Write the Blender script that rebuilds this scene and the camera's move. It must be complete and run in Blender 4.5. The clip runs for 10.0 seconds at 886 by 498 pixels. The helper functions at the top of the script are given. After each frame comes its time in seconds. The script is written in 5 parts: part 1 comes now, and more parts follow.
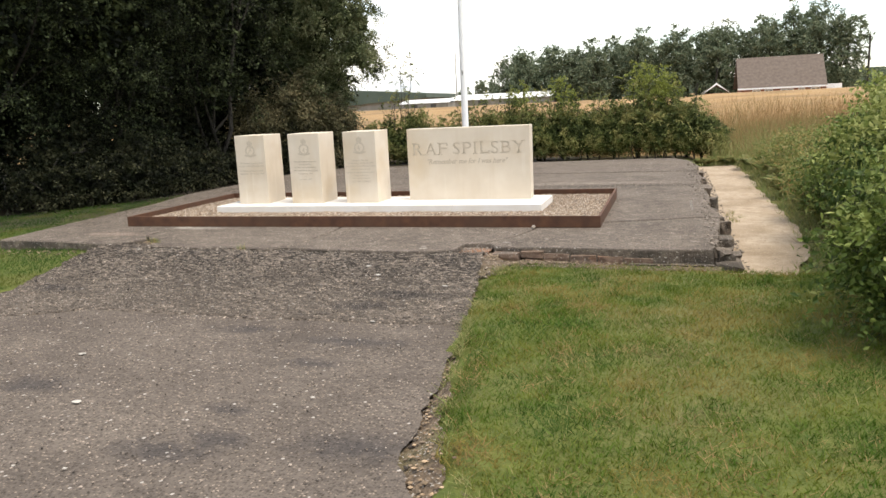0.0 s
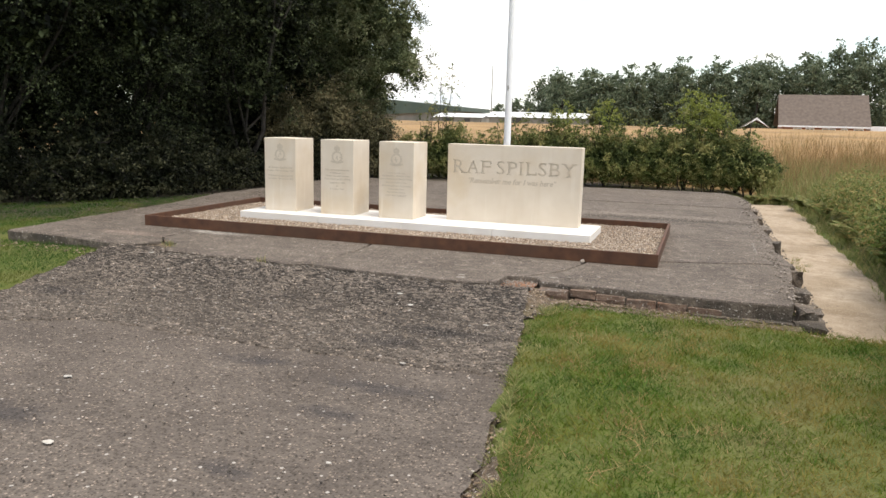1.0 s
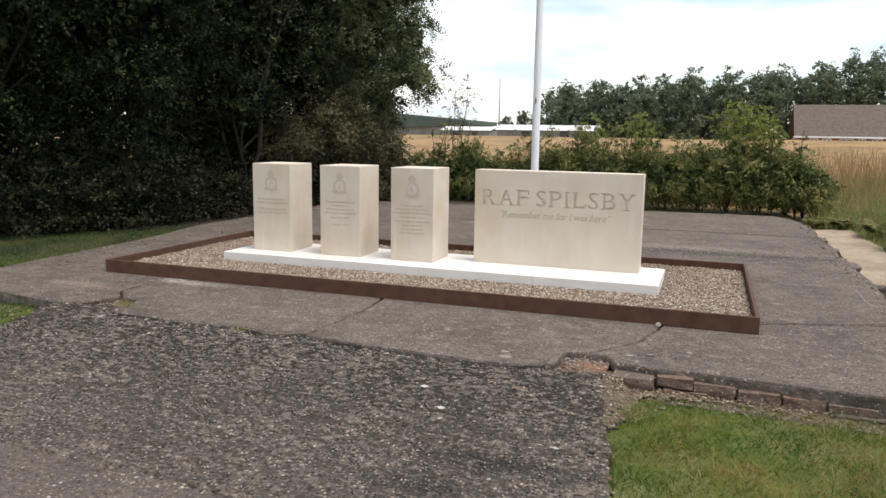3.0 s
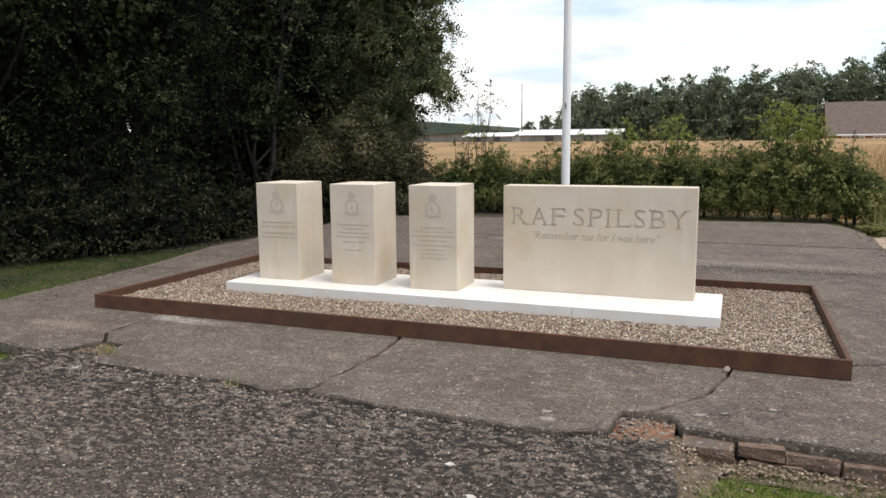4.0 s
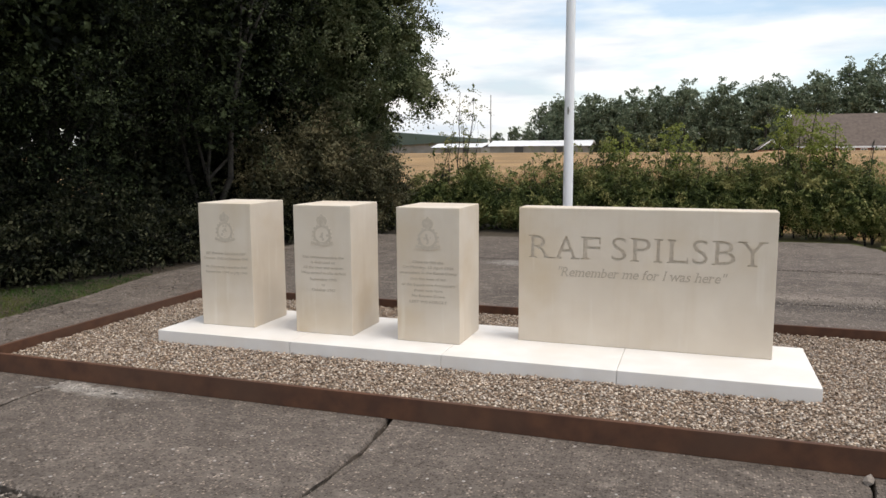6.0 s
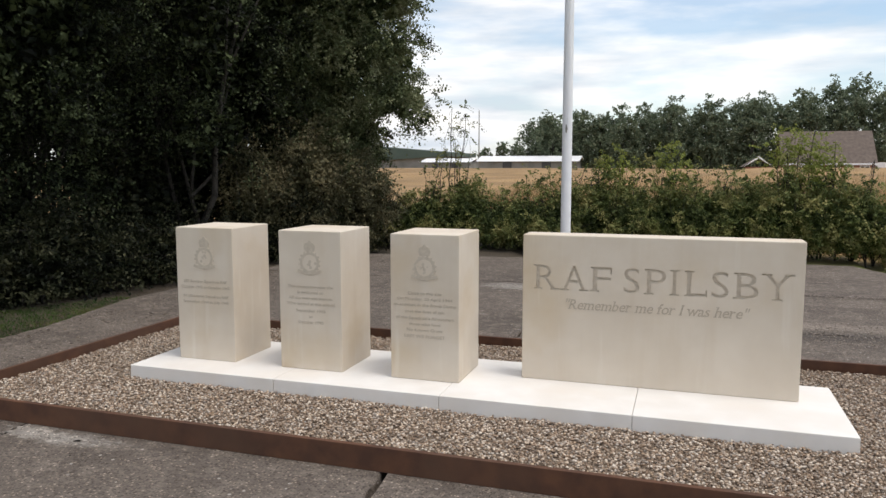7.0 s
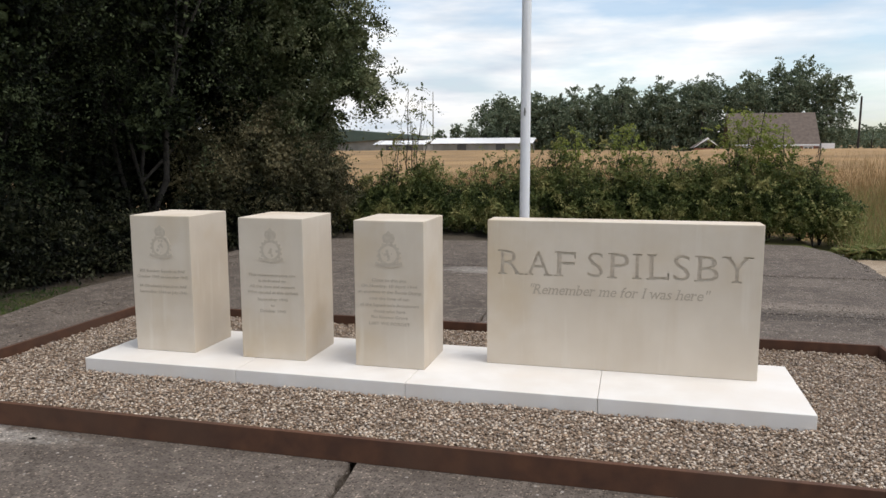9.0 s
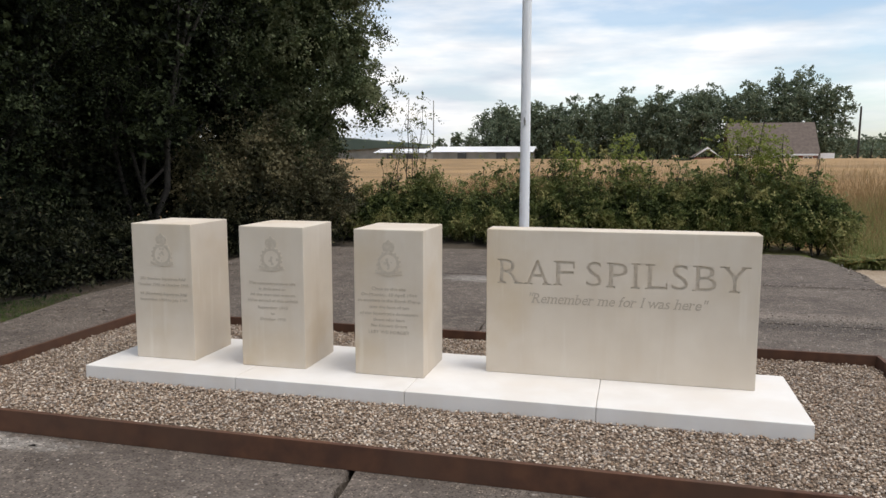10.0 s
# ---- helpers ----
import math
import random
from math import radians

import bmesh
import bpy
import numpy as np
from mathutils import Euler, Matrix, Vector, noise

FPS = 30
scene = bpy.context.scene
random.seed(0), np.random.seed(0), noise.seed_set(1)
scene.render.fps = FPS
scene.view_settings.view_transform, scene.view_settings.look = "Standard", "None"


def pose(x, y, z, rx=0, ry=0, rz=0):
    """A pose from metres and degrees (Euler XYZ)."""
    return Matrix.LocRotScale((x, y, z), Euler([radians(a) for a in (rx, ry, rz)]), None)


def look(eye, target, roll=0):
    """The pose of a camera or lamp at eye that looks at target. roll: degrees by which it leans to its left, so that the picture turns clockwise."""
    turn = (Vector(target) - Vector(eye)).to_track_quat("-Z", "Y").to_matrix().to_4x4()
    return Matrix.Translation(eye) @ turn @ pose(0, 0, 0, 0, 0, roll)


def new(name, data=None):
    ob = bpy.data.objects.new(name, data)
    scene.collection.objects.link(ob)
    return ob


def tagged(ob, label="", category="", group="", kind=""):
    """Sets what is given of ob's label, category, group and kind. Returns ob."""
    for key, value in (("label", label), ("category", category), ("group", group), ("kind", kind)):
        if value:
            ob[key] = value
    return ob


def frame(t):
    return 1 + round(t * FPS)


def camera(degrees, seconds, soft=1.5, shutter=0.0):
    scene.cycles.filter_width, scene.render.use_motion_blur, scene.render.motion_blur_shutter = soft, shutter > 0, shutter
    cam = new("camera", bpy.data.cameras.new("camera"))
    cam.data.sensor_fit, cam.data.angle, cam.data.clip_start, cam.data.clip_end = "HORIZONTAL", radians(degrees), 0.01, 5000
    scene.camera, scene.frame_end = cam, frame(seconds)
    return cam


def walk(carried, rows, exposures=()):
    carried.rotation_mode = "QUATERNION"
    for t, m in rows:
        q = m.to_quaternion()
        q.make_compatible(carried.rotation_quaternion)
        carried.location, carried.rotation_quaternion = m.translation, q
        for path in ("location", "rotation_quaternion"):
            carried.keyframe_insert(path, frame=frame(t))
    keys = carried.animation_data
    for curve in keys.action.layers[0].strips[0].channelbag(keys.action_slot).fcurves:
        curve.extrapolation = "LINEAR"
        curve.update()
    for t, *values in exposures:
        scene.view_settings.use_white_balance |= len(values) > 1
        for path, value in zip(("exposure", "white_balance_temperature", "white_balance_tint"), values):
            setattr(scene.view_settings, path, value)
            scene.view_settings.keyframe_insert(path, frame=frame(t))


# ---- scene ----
cam = camera(61.6, 10.0)
PATH = [
    (0, (6.034, -9.484, 1.405), (5.449, -7.609, 1.029), -2.7),
    (0.5, (5.88, -9.165, 1.405), (5.185, -7.328, 1.027), 0.1),
    (1, (5.644, -8.806, 1.406), (5.0, -6.943, 1.066), 1.4),
    (1.5, (5.473, -8.373, 1.399), (4.87, -6.488, 1.109), 1.4),
    (2, (5.281, -7.977, 1.426), (4.561, -6.131, 1.156), 2.0),
    (2.5, (5.057, -7.577, 1.438), (4.369, -5.723, 1.14), 1.1),
    (2.7, (4.969, -7.426, 1.455), (4.314, -5.562, 1.146), 1.1),
    (4, (4.554, -6.349, 1.536), (3.826, -4.509, 1.247), -0.5),
    (4.5, (4.349, -5.983, 1.527), (3.645, -4.134, 1.235), -1.3),
    (5, (4.17, -5.61, 1.54), (3.412, -3.782, 1.258), -0.2),
    (5.5, (3.938, -5.242, 1.555), (3.228, -3.393, 1.277), -0.1),
    (6, (3.763, -4.934, 1.521), (3.115, -3.06, 1.26), -0.3),
    (7.5, (3.505, -4.514, 1.594), (2.909, -2.617, 1.379), 0.1),
    (8, (3.475, -4.534, 1.596), (2.933, -2.627, 1.333), -0.1),
    (8.5, (3.478, -4.539, 1.602), (2.974, -2.625, 1.318), 0.1),
    (9, (3.493, -4.544, 1.593), (2.993, -2.627, 1.323), -0.2),
    (9.5, (3.499, -4.56, 1.604), (2.998, -2.641, 1.345), -0.4),
    (10, (3.503, -4.568, 1.601), (3.002, -2.648, 1.353), -0.0),
]
walk(cam, [(t, look(eye, target, roll)) for t, eye, target, roll in PATH],
     [(0.0, 1.02, 7180, 10), (1.0, 0.88, 7030, 10), (2.5, 0.66, 6760, 10), (4.5, 0.5, 6780, 11), (6.0, 0.38, 6760, 11), (7.5, 0.28, 6660, 11), (10.0, 0.24, 6620, 11)])

# ---- world and light: bright cloud cover, soft wide sun ----
SUN_ELEV, SUN_ROT = 68.0, 99.0
world = bpy.data.worlds.new("overcast_sky")
scene.world = world
world.use_nodes = True
wn, wl = world.node_tree.nodes, world.node_tree.links
wn.clear()
w_out = wn.new("ShaderNodeOutputWorld")
w_bg = wn.new("ShaderNodeBackground")
w_bg.inputs["Strength"].default_value = 0.1
w_sky = wn.new("ShaderNodeTexSky")
w_sky.sky_type = "NISHITA"
w_sky.sun_disc = False
w_sky.sun_elevation, w_sky.sun_rotation = radians(SUN_ELEV), radians(SUN_ROT)
w_co = wn.new("ShaderNodeTexCoord")
w_map = wn.new("ShaderNodeMapping")
w_map.inputs["Scale"].default_value = (1.6, 1.6, 7.0)
w_noise = wn.new("ShaderNodeTexNoise")
w_noise.inputs["Scale"].default_value = 1.7
w_noise.inputs["Detail"].default_value = 7
w_noise.inputs["Roughness"].default_value = 0.55
w_ramp = wn.new("ShaderNodeValToRGB")
w_ramp.color_ramp.elements[0].position, w_ramp.color_ramp.elements[0].color = 0.40, (0.2, 0.2, 0.2, 1)
w_ramp.color_ramp.elements[1].position, w_ramp.color_ramp.elements[1].color = 0.6, (1, 1, 1, 1)
w_mix = wn.new("ShaderNodeMixRGB")
wl.new(w_co.outputs["Generated"], w_map.inputs["Vector"])
wl.new(w_map.outputs["Vector"], w_noise.inputs["Vector"])
wl.new(w_noise.outputs["Fac"], w_ramp.inputs["Fac"])
wl.new(w_ramp.outputs["Color"], w_mix.inputs["Fac"])
w_map2 = wn.new("ShaderNodeMapping")
w_map2.inputs["Scale"].default_value = (2.2, 2.2, 13.0)
w_map2.inputs["Location"].default_value = (3.1, 1.7, 0.4)
w_shade = wn.new("ShaderNodeTexNoise")
w_shade.inputs["Scale"].default_value, w_shade.inputs["Detail"].default_value = 1.6, 6
w_tone = wn.new("ShaderNodeValToRGB")
w_tone.color_ramp.elements[0].position, w_tone.color_ramp.elements[0].color = 0.38, (5.6, 6.3, 7.1, 1)
w_tone.color_ramp.elements[1].position, w_tone.color_ramp.elements[1].color = 0.6, (10.2, 10.0, 9.8, 1)
wl.new(w_co.outputs["Generated"], w_map2.inputs["Vector"])
wl.new(w_map2.outputs["Vector"], w_shade.inputs["Vector"])
wl.new(w_shade.outputs["Fac"], w_tone.inputs["Fac"])
wl.new(w_tone.outputs["Color"], w_mix.inputs["Color2"])
w_gain = wn.new("ShaderNodeMixRGB")
w_gain.blend_type = "MULTIPLY"
w_gain.inputs["Fac"].default_value = 1.0
w_gain.inputs["Color2"].default_value = (1.3, 1.38, 1.4, 1)
wl.new(w_sky.outputs["Color"], w_gain.inputs["Color1"])
wl.new(w_gain.outputs["Color"], w_mix.inputs["Color1"])
wl.new(w_mix.outputs["Color"], w_bg.inputs["Color"])
wl.new(w_bg.outputs["Background"], w_out.inputs["Surface"])
sun = new("sun", bpy.data.lights.new("sun", "SUN"))
sun.data.energy, sun.data.angle, sun.data.color = 1.75, radians(25), (1.0, 0.96, 0.9)
sun.matrix_world = look((3.5, -0.55, 8.8), (0, 0, 0))


# ---- materials ----
def surf(name, c1, c2, scale=6.0, rough=0.85, bump=0.3, fine=60.0, c3=None, big=0.8, island=0.0, metal=0.0, depth=0.01, cut=(0.45, 0.7), specks=None):
    """Two-scale procedural surface: grain from c1 to c2, large stains towards c3, fine relief, per-piece variation."""
    m = bpy.data.materials.new(name)
    m.use_nodes = True
    n, l = m.node_tree.nodes, m.node_tree.links
    b = n["Principled BSDF"]
    b.inputs["Roughness"].default_value = rough
    b.inputs["Metallic"].default_value = metal
    co = n.new("ShaderNodeTexCoord")
    t1 = n.new("ShaderNodeTexNoise")
    t1.inputs["Scale"].default_value, t1.inputs["Detail"].default_value = scale, 6
    l.new(co.outputs["Object"], t1.inputs["Vector"])
    r = n.new("ShaderNodeValToRGB")
    r.color_ramp.elements[0].position, r.color_ramp.elements[0].color = 0.32, (*c1, 1)
    r.color_ramp.elements[1].position, r.color_ramp.elements[1].color = 0.68, (*c2, 1)
    l.new(t1.outputs["Fac"], r.inputs["Fac"])
    col = r.outputs["Color"]
    if c3:
        t2 = n.new("ShaderNodeTexNoise")
        t2.inputs["Scale"].default_value, t2.inputs["Detail"].default_value = big, 5
        l.new(co.outputs["Object"], t2.inputs["Vector"])
        r2 = n.new("ShaderNodeValToRGB")
        r2.color_ramp.elements[0].position, r2.color_ramp.elements[1].position = cut
        l.new(t2.outputs["Fac"], r2.inputs["Fac"])
        mx = n.new("ShaderNodeMixRGB")
        mx.inputs["Color2"].default_value = (*c3, 1)
        l.new(r2.outputs["Color"], mx.inputs["Fac"])
        l.new(col, mx.inputs["Color1"])
        col = mx.outputs["Color"]
    for sc, lo, hi, tint in specks or ():
        ts = n.new("ShaderNodeTexNoise")
        ts.inputs["Scale"].default_value, ts.inputs["Detail"].default_value = sc, 3
        l.new(co.outputs["Object"], ts.inputs["Vector"])
        rs = n.new("ShaderNodeValToRGB")
        rs.color_ramp.elements[0].position, rs.color_ramp.elements[1].position = lo, hi
        l.new(ts.outputs["Fac"], rs.inputs["Fac"])
        ms = n.new("ShaderNodeMixRGB")
        ms.inputs["Color2"].default_value = (*tint, 1)
        l.new(rs.outputs["Color"], ms.inputs["Fac"])
        l.new(col, ms.inputs["Color1"])
        col = ms.outputs["Color"]
    if island:
        g = n.new("ShaderNodeNewGeometry")
        hsv = n.new("ShaderNodeHueSaturation")
        mr = n.new("ShaderNodeMapRange")
        mr.inputs["To Min"].default_value, mr.inputs["To Max"].default_value = 1 - island, 1 + island
        l.new(g.outputs["Random Per Island"], mr.inputs["Value"])
        l.new(mr.outputs["Result"], hsv.inputs["Value"])
        l.new(col, hsv.inputs["Color"])
        col = hsv.outputs["Color"]
    l.new(col, b.inputs["Base Color"])
    if bump:
        t3 = n.new("ShaderNodeTexNoise")
        t3.inputs["Scale"].default_value, t3.inputs["Detail"].default_value = fine, 6
        l.new(co.outputs["Object"], t3.inputs["Vector"])
        bp = n.new("ShaderNodeBump")
        bp.inputs["Strength"].default_value, bp.inputs["Distance"].default_value = bump, depth
        l.new(t3.outputs["Fac"], bp.inputs["Height"])
        l.new(bp.outputs["Normal"], b.inputs["Normal"])
    return m


def leafy(name, colours, through_light=0.25, rough=0.55, clump=0.0, gloss=0.22):
    """Leaves: each one takes its own green from the ramp; some light passes through."""
    m = bpy.data.materials.new(name)
    m.use_nodes = True
    n, l = m.node_tree.nodes, m.node_tree.links
    b = n["Principled BSDF"]
    b.inputs["Roughness"].default_value = rough
    b.inputs["Specular IOR Level"].default_value = gloss
    g = n.new("ShaderNodeNewGeometry")
    r = n.new("ShaderNodeValToRGB")
    r.color_ramp.elements[0].color = (*colours[0], 1)
    r.color_ramp.elements[1].color = (*colours[-1], 1)
    for i, c in enumerate(colours[1:-1]):
        e = r.color_ramp.elements.new((i + 1) / (len(colours) - 1))
        e.color = (*c, 1)
    fac = g.outputs["Random Per Island"]
    # tone patches; on the tree leaves they stand for shaded hollows and lit sprays
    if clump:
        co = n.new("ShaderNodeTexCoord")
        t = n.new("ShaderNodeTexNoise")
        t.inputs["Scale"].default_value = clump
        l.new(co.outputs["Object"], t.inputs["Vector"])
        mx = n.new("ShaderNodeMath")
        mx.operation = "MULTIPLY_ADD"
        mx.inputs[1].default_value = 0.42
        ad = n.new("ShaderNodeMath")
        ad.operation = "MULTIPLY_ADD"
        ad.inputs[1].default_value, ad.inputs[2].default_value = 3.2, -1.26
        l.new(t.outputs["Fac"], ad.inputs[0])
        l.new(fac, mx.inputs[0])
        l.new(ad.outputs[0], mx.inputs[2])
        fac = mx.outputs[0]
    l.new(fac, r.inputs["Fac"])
    l.new(r.outputs["Color"], b.inputs["Base Color"])
    if through_light:
        tr = n.new("ShaderNodeBsdfTranslucent")
        l.new(r.outputs["Color"], tr.inputs["Color"])
        mix = n.new("ShaderNodeMixShader")
        mix.inputs["Fac"].default_value = through_light
        l.new(b.outputs["BSDF"], mix.inputs[1])
        l.new(tr.outputs["BSDF"], mix.inputs[2])
        l.new(mix.outputs["Shader"], n["Material Output"].inputs["Surface"])
    return m


def concrete(name, dark, light, worn, stains=(), grit=110, cells=0.55, clods=0.0, depth=0.012):
    """Old concrete or tarmac: blotches at two scales, exposed grit of mixed tone, pits, and stains (x, y, rx, ry, colour)."""
    m = bpy.data.materials.new(name)
    m.use_nodes = True
    n, l = m.node_tree.nodes, m.node_tree.links
    b = n["Principled BSDF"]
    b.inputs["Roughness"].default_value = 0.93
    b.inputs["Specular IOR Level"].default_value = 0.3
    co = n.new("ShaderNodeTexCoord").outputs["Object"]

    def noise(scale, detail=6, rough=0.55, vector=co):
        t = n.new("ShaderNodeTexNoise")
        t.inputs["Scale"].default_value, t.inputs["Detail"].default_value, t.inputs["Roughness"].default_value = scale, detail, rough
        l.new(vector, t.inputs["Vector"])
        return t.outputs["Fac"]

    def ramp(v, lo, hi, a=0.0, z=1.0):
        r = n.new("ShaderNodeMapRange")
        for key, val in zip(("From Min", "From Max", "To Min", "To Max"), (lo, hi, a, z)):
            r.inputs[key].default_value = val
        l.new(v, r.inputs["Value"])
        return r.outputs["Result"]

    def calc(op, a, c):
        k = n.new("ShaderNodeMath")
        k.operation = op
        for i, v in enumerate((a, c)):
            if isinstance(v, (int, float)):
                k.inputs[i].default_value = v
            else:
                l.new(v, k.inputs[i])
        return k.outputs[0]

    def mix(fac, c1, c2, kind="MIX"):
        x = n.new("ShaderNodeMixRGB")
        x.blend_type = kind
        for key, v in (("Fac", fac), ("Color1", c1), ("Color2", c2)):
            if isinstance(v, tuple):
                x.inputs[key].default_value = (*v, 1)
            elif isinstance(v, float):
                x.inputs[key].default_value = v
            else:
                l.new(v, x.inputs[key])
        return x.outputs["Color"]

    col = mix(ramp(noise(1.3, 8, 0.62), 0.3, 0.7), dark, light)
    col = mix(ramp(noise(6.5, 7, 0.65), 0.5, 0.72), col, worn)
    col = mix(ramp(noise(34, 4), 0.52, 0.66, 0, 0.55), col, tuple(v * 0.55 for v in dark))
    height = calc("MULTIPLY", noise(28, 8, 0.7), 1.0)
    for x, y, rx, ry, tint in stains:
        d = n.new("ShaderNodeVectorMath")
        d.operation, d.inputs[1].default_value = "SUBTRACT", (x, y, 0)
        l.new(co, d.inputs[0])
        e = n.new("ShaderNodeVectorMath")
        e.operation, e.inputs[1].default_value = "MULTIPLY", (1 / rx, 1 / ry, 0)
        l.new(d.outputs[0], e.inputs[0])
        f = n.new("ShaderNodeVectorMath")
        f.operation = "LENGTH"
        l.new(e.outputs[0], f.inputs[0])
        near = calc("SUBTRACT", calc("MULTIPLY", noise(9, 7, 0.7), 2.6), f.outputs["Value"])
        col = mix(ramp(near, 0.1, 0.95, 0, 0.75), col, tint)
    # grit: each cell takes its own tone
    vo = n.new("ShaderNodeTexVoronoi")
    vo.inputs["Scale"].default_value = grit
    l.new(co, vo.inputs["Vector"])
    sep = n.new("ShaderNodeSeparateColor")
    l.new(vo.outputs["Color"], sep.inputs[0])
    tone = n.new("ShaderNodeValToRGB")
    tone.color_ramp.elements[0].color, tone.color_ramp.elements[1].color = (0.22, 0.2, 0.19, 1), (3.0, 2.9, 2.75, 1)
    mid = tone.color_ramp.elements.new(0.72)
    mid.color = (1.0, 0.99, 0.98, 1)
    l.new(sep.outputs["Red"], tone.inputs["Fac"])
    stone = ramp(vo.outputs["Distance"], 0.55, 0.3)
    col = mix(calc("MULTIPLY", stone, cells), col, mix(1.0, col, tone.outputs["Color"], "MULTIPLY"))
    height = calc("ADD", height, calc("MULTIPLY", stone, 0.35 * cells))
    # sparse pale chips
    chip = n.new("ShaderNodeTexVoronoi")
    chip.inputs["Scale"].default_value = grit * 0.5
    l.new(co, chip.inputs["Vector"])
    sep2 = n.new("ShaderNodeSeparateColor")
    l.new(chip.outputs["Color"], sep2.inputs[0])
    col = mix(calc("MULTIPLY", ramp(sep2.outputs["Green"], 0.955, 0.965), ramp(chip.outputs["Distance"], 0.36, 0.26, 0, 0.8)), col, (0.48, 0.44, 0.4))
    # faint scrapes along the slab
    sc = n.new("ShaderNodeMapping")
    sc.inputs["Scale"].default_value = (0.8, 2.2, 1.0)
    l.new(co, sc.inputs["Vector"])
    col = mix(ramp(noise(3.2, 7, 0.7, sc.outputs["Vector"]), 0.56, 0.74, 0, 0.35), col, tuple(v * 1.4 for v in light))
    col = mix(ramp(noise(2.3, 7, 0.7, sc.outputs["Vector"]), 0.46, 0.3, 0, 0.4), col, tuple(v * 0.65 for v in dark))
    if clods:
        st = n.new("ShaderNodeMapping")
        st.inputs["Scale"].default_value = (1.0, 1.9, 1.0)
        l.new(co, st.inputs["Vector"])
        xyz = n.new("ShaderNodeSeparateXYZ")
        l.new(co, xyz.inputs[0])
        dense = ramp(xyz.outputs["Y"], -4.3, -3.0, 0.25, 1.0)
        lump = ramp(calc("ADD", noise(15, 6, 0.65, st.outputs["Vector"]), calc("MULTIPLY", noise(2.1, 3), 0.22)), 0.58, 0.68)
        col = mix(calc("MULTIPLY", calc("MULTIPLY", lump, dense), clods), col, (0.024, 0.02, 0.017))
        height = calc("ADD", height, calc("MULTIPLY", lump, 0.8))
    l.new(col, b.inputs["Base Color"])
    bp = n.new("ShaderNodeBump")
    bp.inputs["Strength"].default_value, bp.inputs["Distance"].default_value = 0.9, depth
    l.new(height, bp.inputs["Height"])
    l.new(bp.outputs["Normal"], b.inputs["Normal"])
    return m


PALE, PIT = (0.42, 0.38, 0.34), (0.055, 0.045, 0.038)
M_STONE = surf("cream_limestone", (0.61, 0.528, 0.43), (0.675, 0.597, 0.498), 3, 0.8, 0.12, 220, (0.585, 0.475, 0.34), 1.9, depth=0.004, cut=(0.5, 0.74))
def streaked(m, tint, amount):
    """Rain streaks and pale drips running down a stone's faces."""
    n, l = m.node_tree.nodes, m.node_tree.links
    b = n["Principled BSDF"]
    col = b.inputs["Base Color"].links[0].from_socket
    co = n.new("ShaderNodeTexCoord")
    for scale, lo, hi, c in ((7.0, 0.54, 0.72, tint), (13.0, 0.6, 0.74, (0.76, 0.71, 0.63))):
        mp = n.new("ShaderNodeMapping")
        mp.inputs["Scale"].default_value = (1.0, 1.0, 0.09)
        l.new(co.outputs["Object"], mp.inputs["Vector"])
        t = n.new("ShaderNodeTexNoise")
        t.inputs["Scale"].default_value, t.inputs["Detail"].default_value = scale, 5
        l.new(mp.outputs["Vector"], t.inputs["Vector"])
        r = n.new("ShaderNodeMapRange")
        r.inputs["From Min"].default_value, r.inputs["From Max"].default_value, r.inputs["To Max"].default_value = lo, hi, amount
        l.new(t.outputs["Fac"], r.inputs["Value"])
        x = n.new("ShaderNodeMixRGB")
        x.inputs["Color2"].default_value = (*c, 1)
        l.new(r.outputs["Result"], x.inputs["Fac"])
        l.new(col, x.inputs["Color1"])
        col = x.outputs["Color"]
    l.new(col, b.inputs["Base Color"])


streaked(M_STONE, (0.56, 0.46, 0.345), 0.34)
# same stone as the block; the darker tones stand for shade in the carving
M_CUT = surf("recess_shaded_limestone", (0.53, 0.455, 0.365), (0.6, 0.525, 0.43), 40, 0.9, 0.1, 200, depth=0.003)
M_CREST = surf("relief_shaded_limestone", (0.48, 0.412, 0.33), (0.56, 0.49, 0.4), 40, 0.9, 0.1, 200, depth=0.003)
# raised letters, toned darker in place of the shade in shallow cuts
M_LETTER = surf("shade_toned_lettering", (0.4, 0.34, 0.27), (0.49, 0.425, 0.345), 60, 0.9, 0.1, 200, depth=0.003)
M_PLINTH = surf("white_limestone", (0.735, 0.703, 0.66), (0.79, 0.765, 0.73), 5, 0.75, 0.1, 200, (0.735, 0.69, 0.635), 3, depth=0.003)
M_RUST = surf("rust_brown_steel", (0.066, 0.027, 0.014), (0.115, 0.048, 0.023), 9, 0.8, 0.2, 90, (0.085, 0.042, 0.024), 2, depth=0.004)
WASH, OIL = (0.36, 0.33, 0.295), (0.058, 0.051, 0.05)
M_SLAB = concrete("weathered_concrete", (0.104, 0.085, 0.071), (0.182, 0.151, 0.127), (0.236, 0.198, 0.167), [(0.15, -1.29, 0.42, 0.09, WASH), (-0.1, -1.24, 0.16, 0.07, WASH), (1.5, 4.9, 0.5, 0.28, WASH), (-0.75, -1.75, 0.5, 0.12, (0.26, 0.2, 0.165)), (4.6, 3.35, 1.9, 0.32, (0.25, 0.21, 0.175)), (5.2, 3.0, 1.6, 0.3, (0.075, 0.063, 0.054))], grit=70, cells=0.8, depth=0.016)
M_SLABSIDE = surf("broken_concrete", (0.085, 0.066, 0.052), (0.21, 0.17, 0.135), 16, 0.95, 0.9, 60, (0.06, 0.05, 0.04), 3, depth=0.02, specks=[(50, 0.62, 0.7, PALE)])
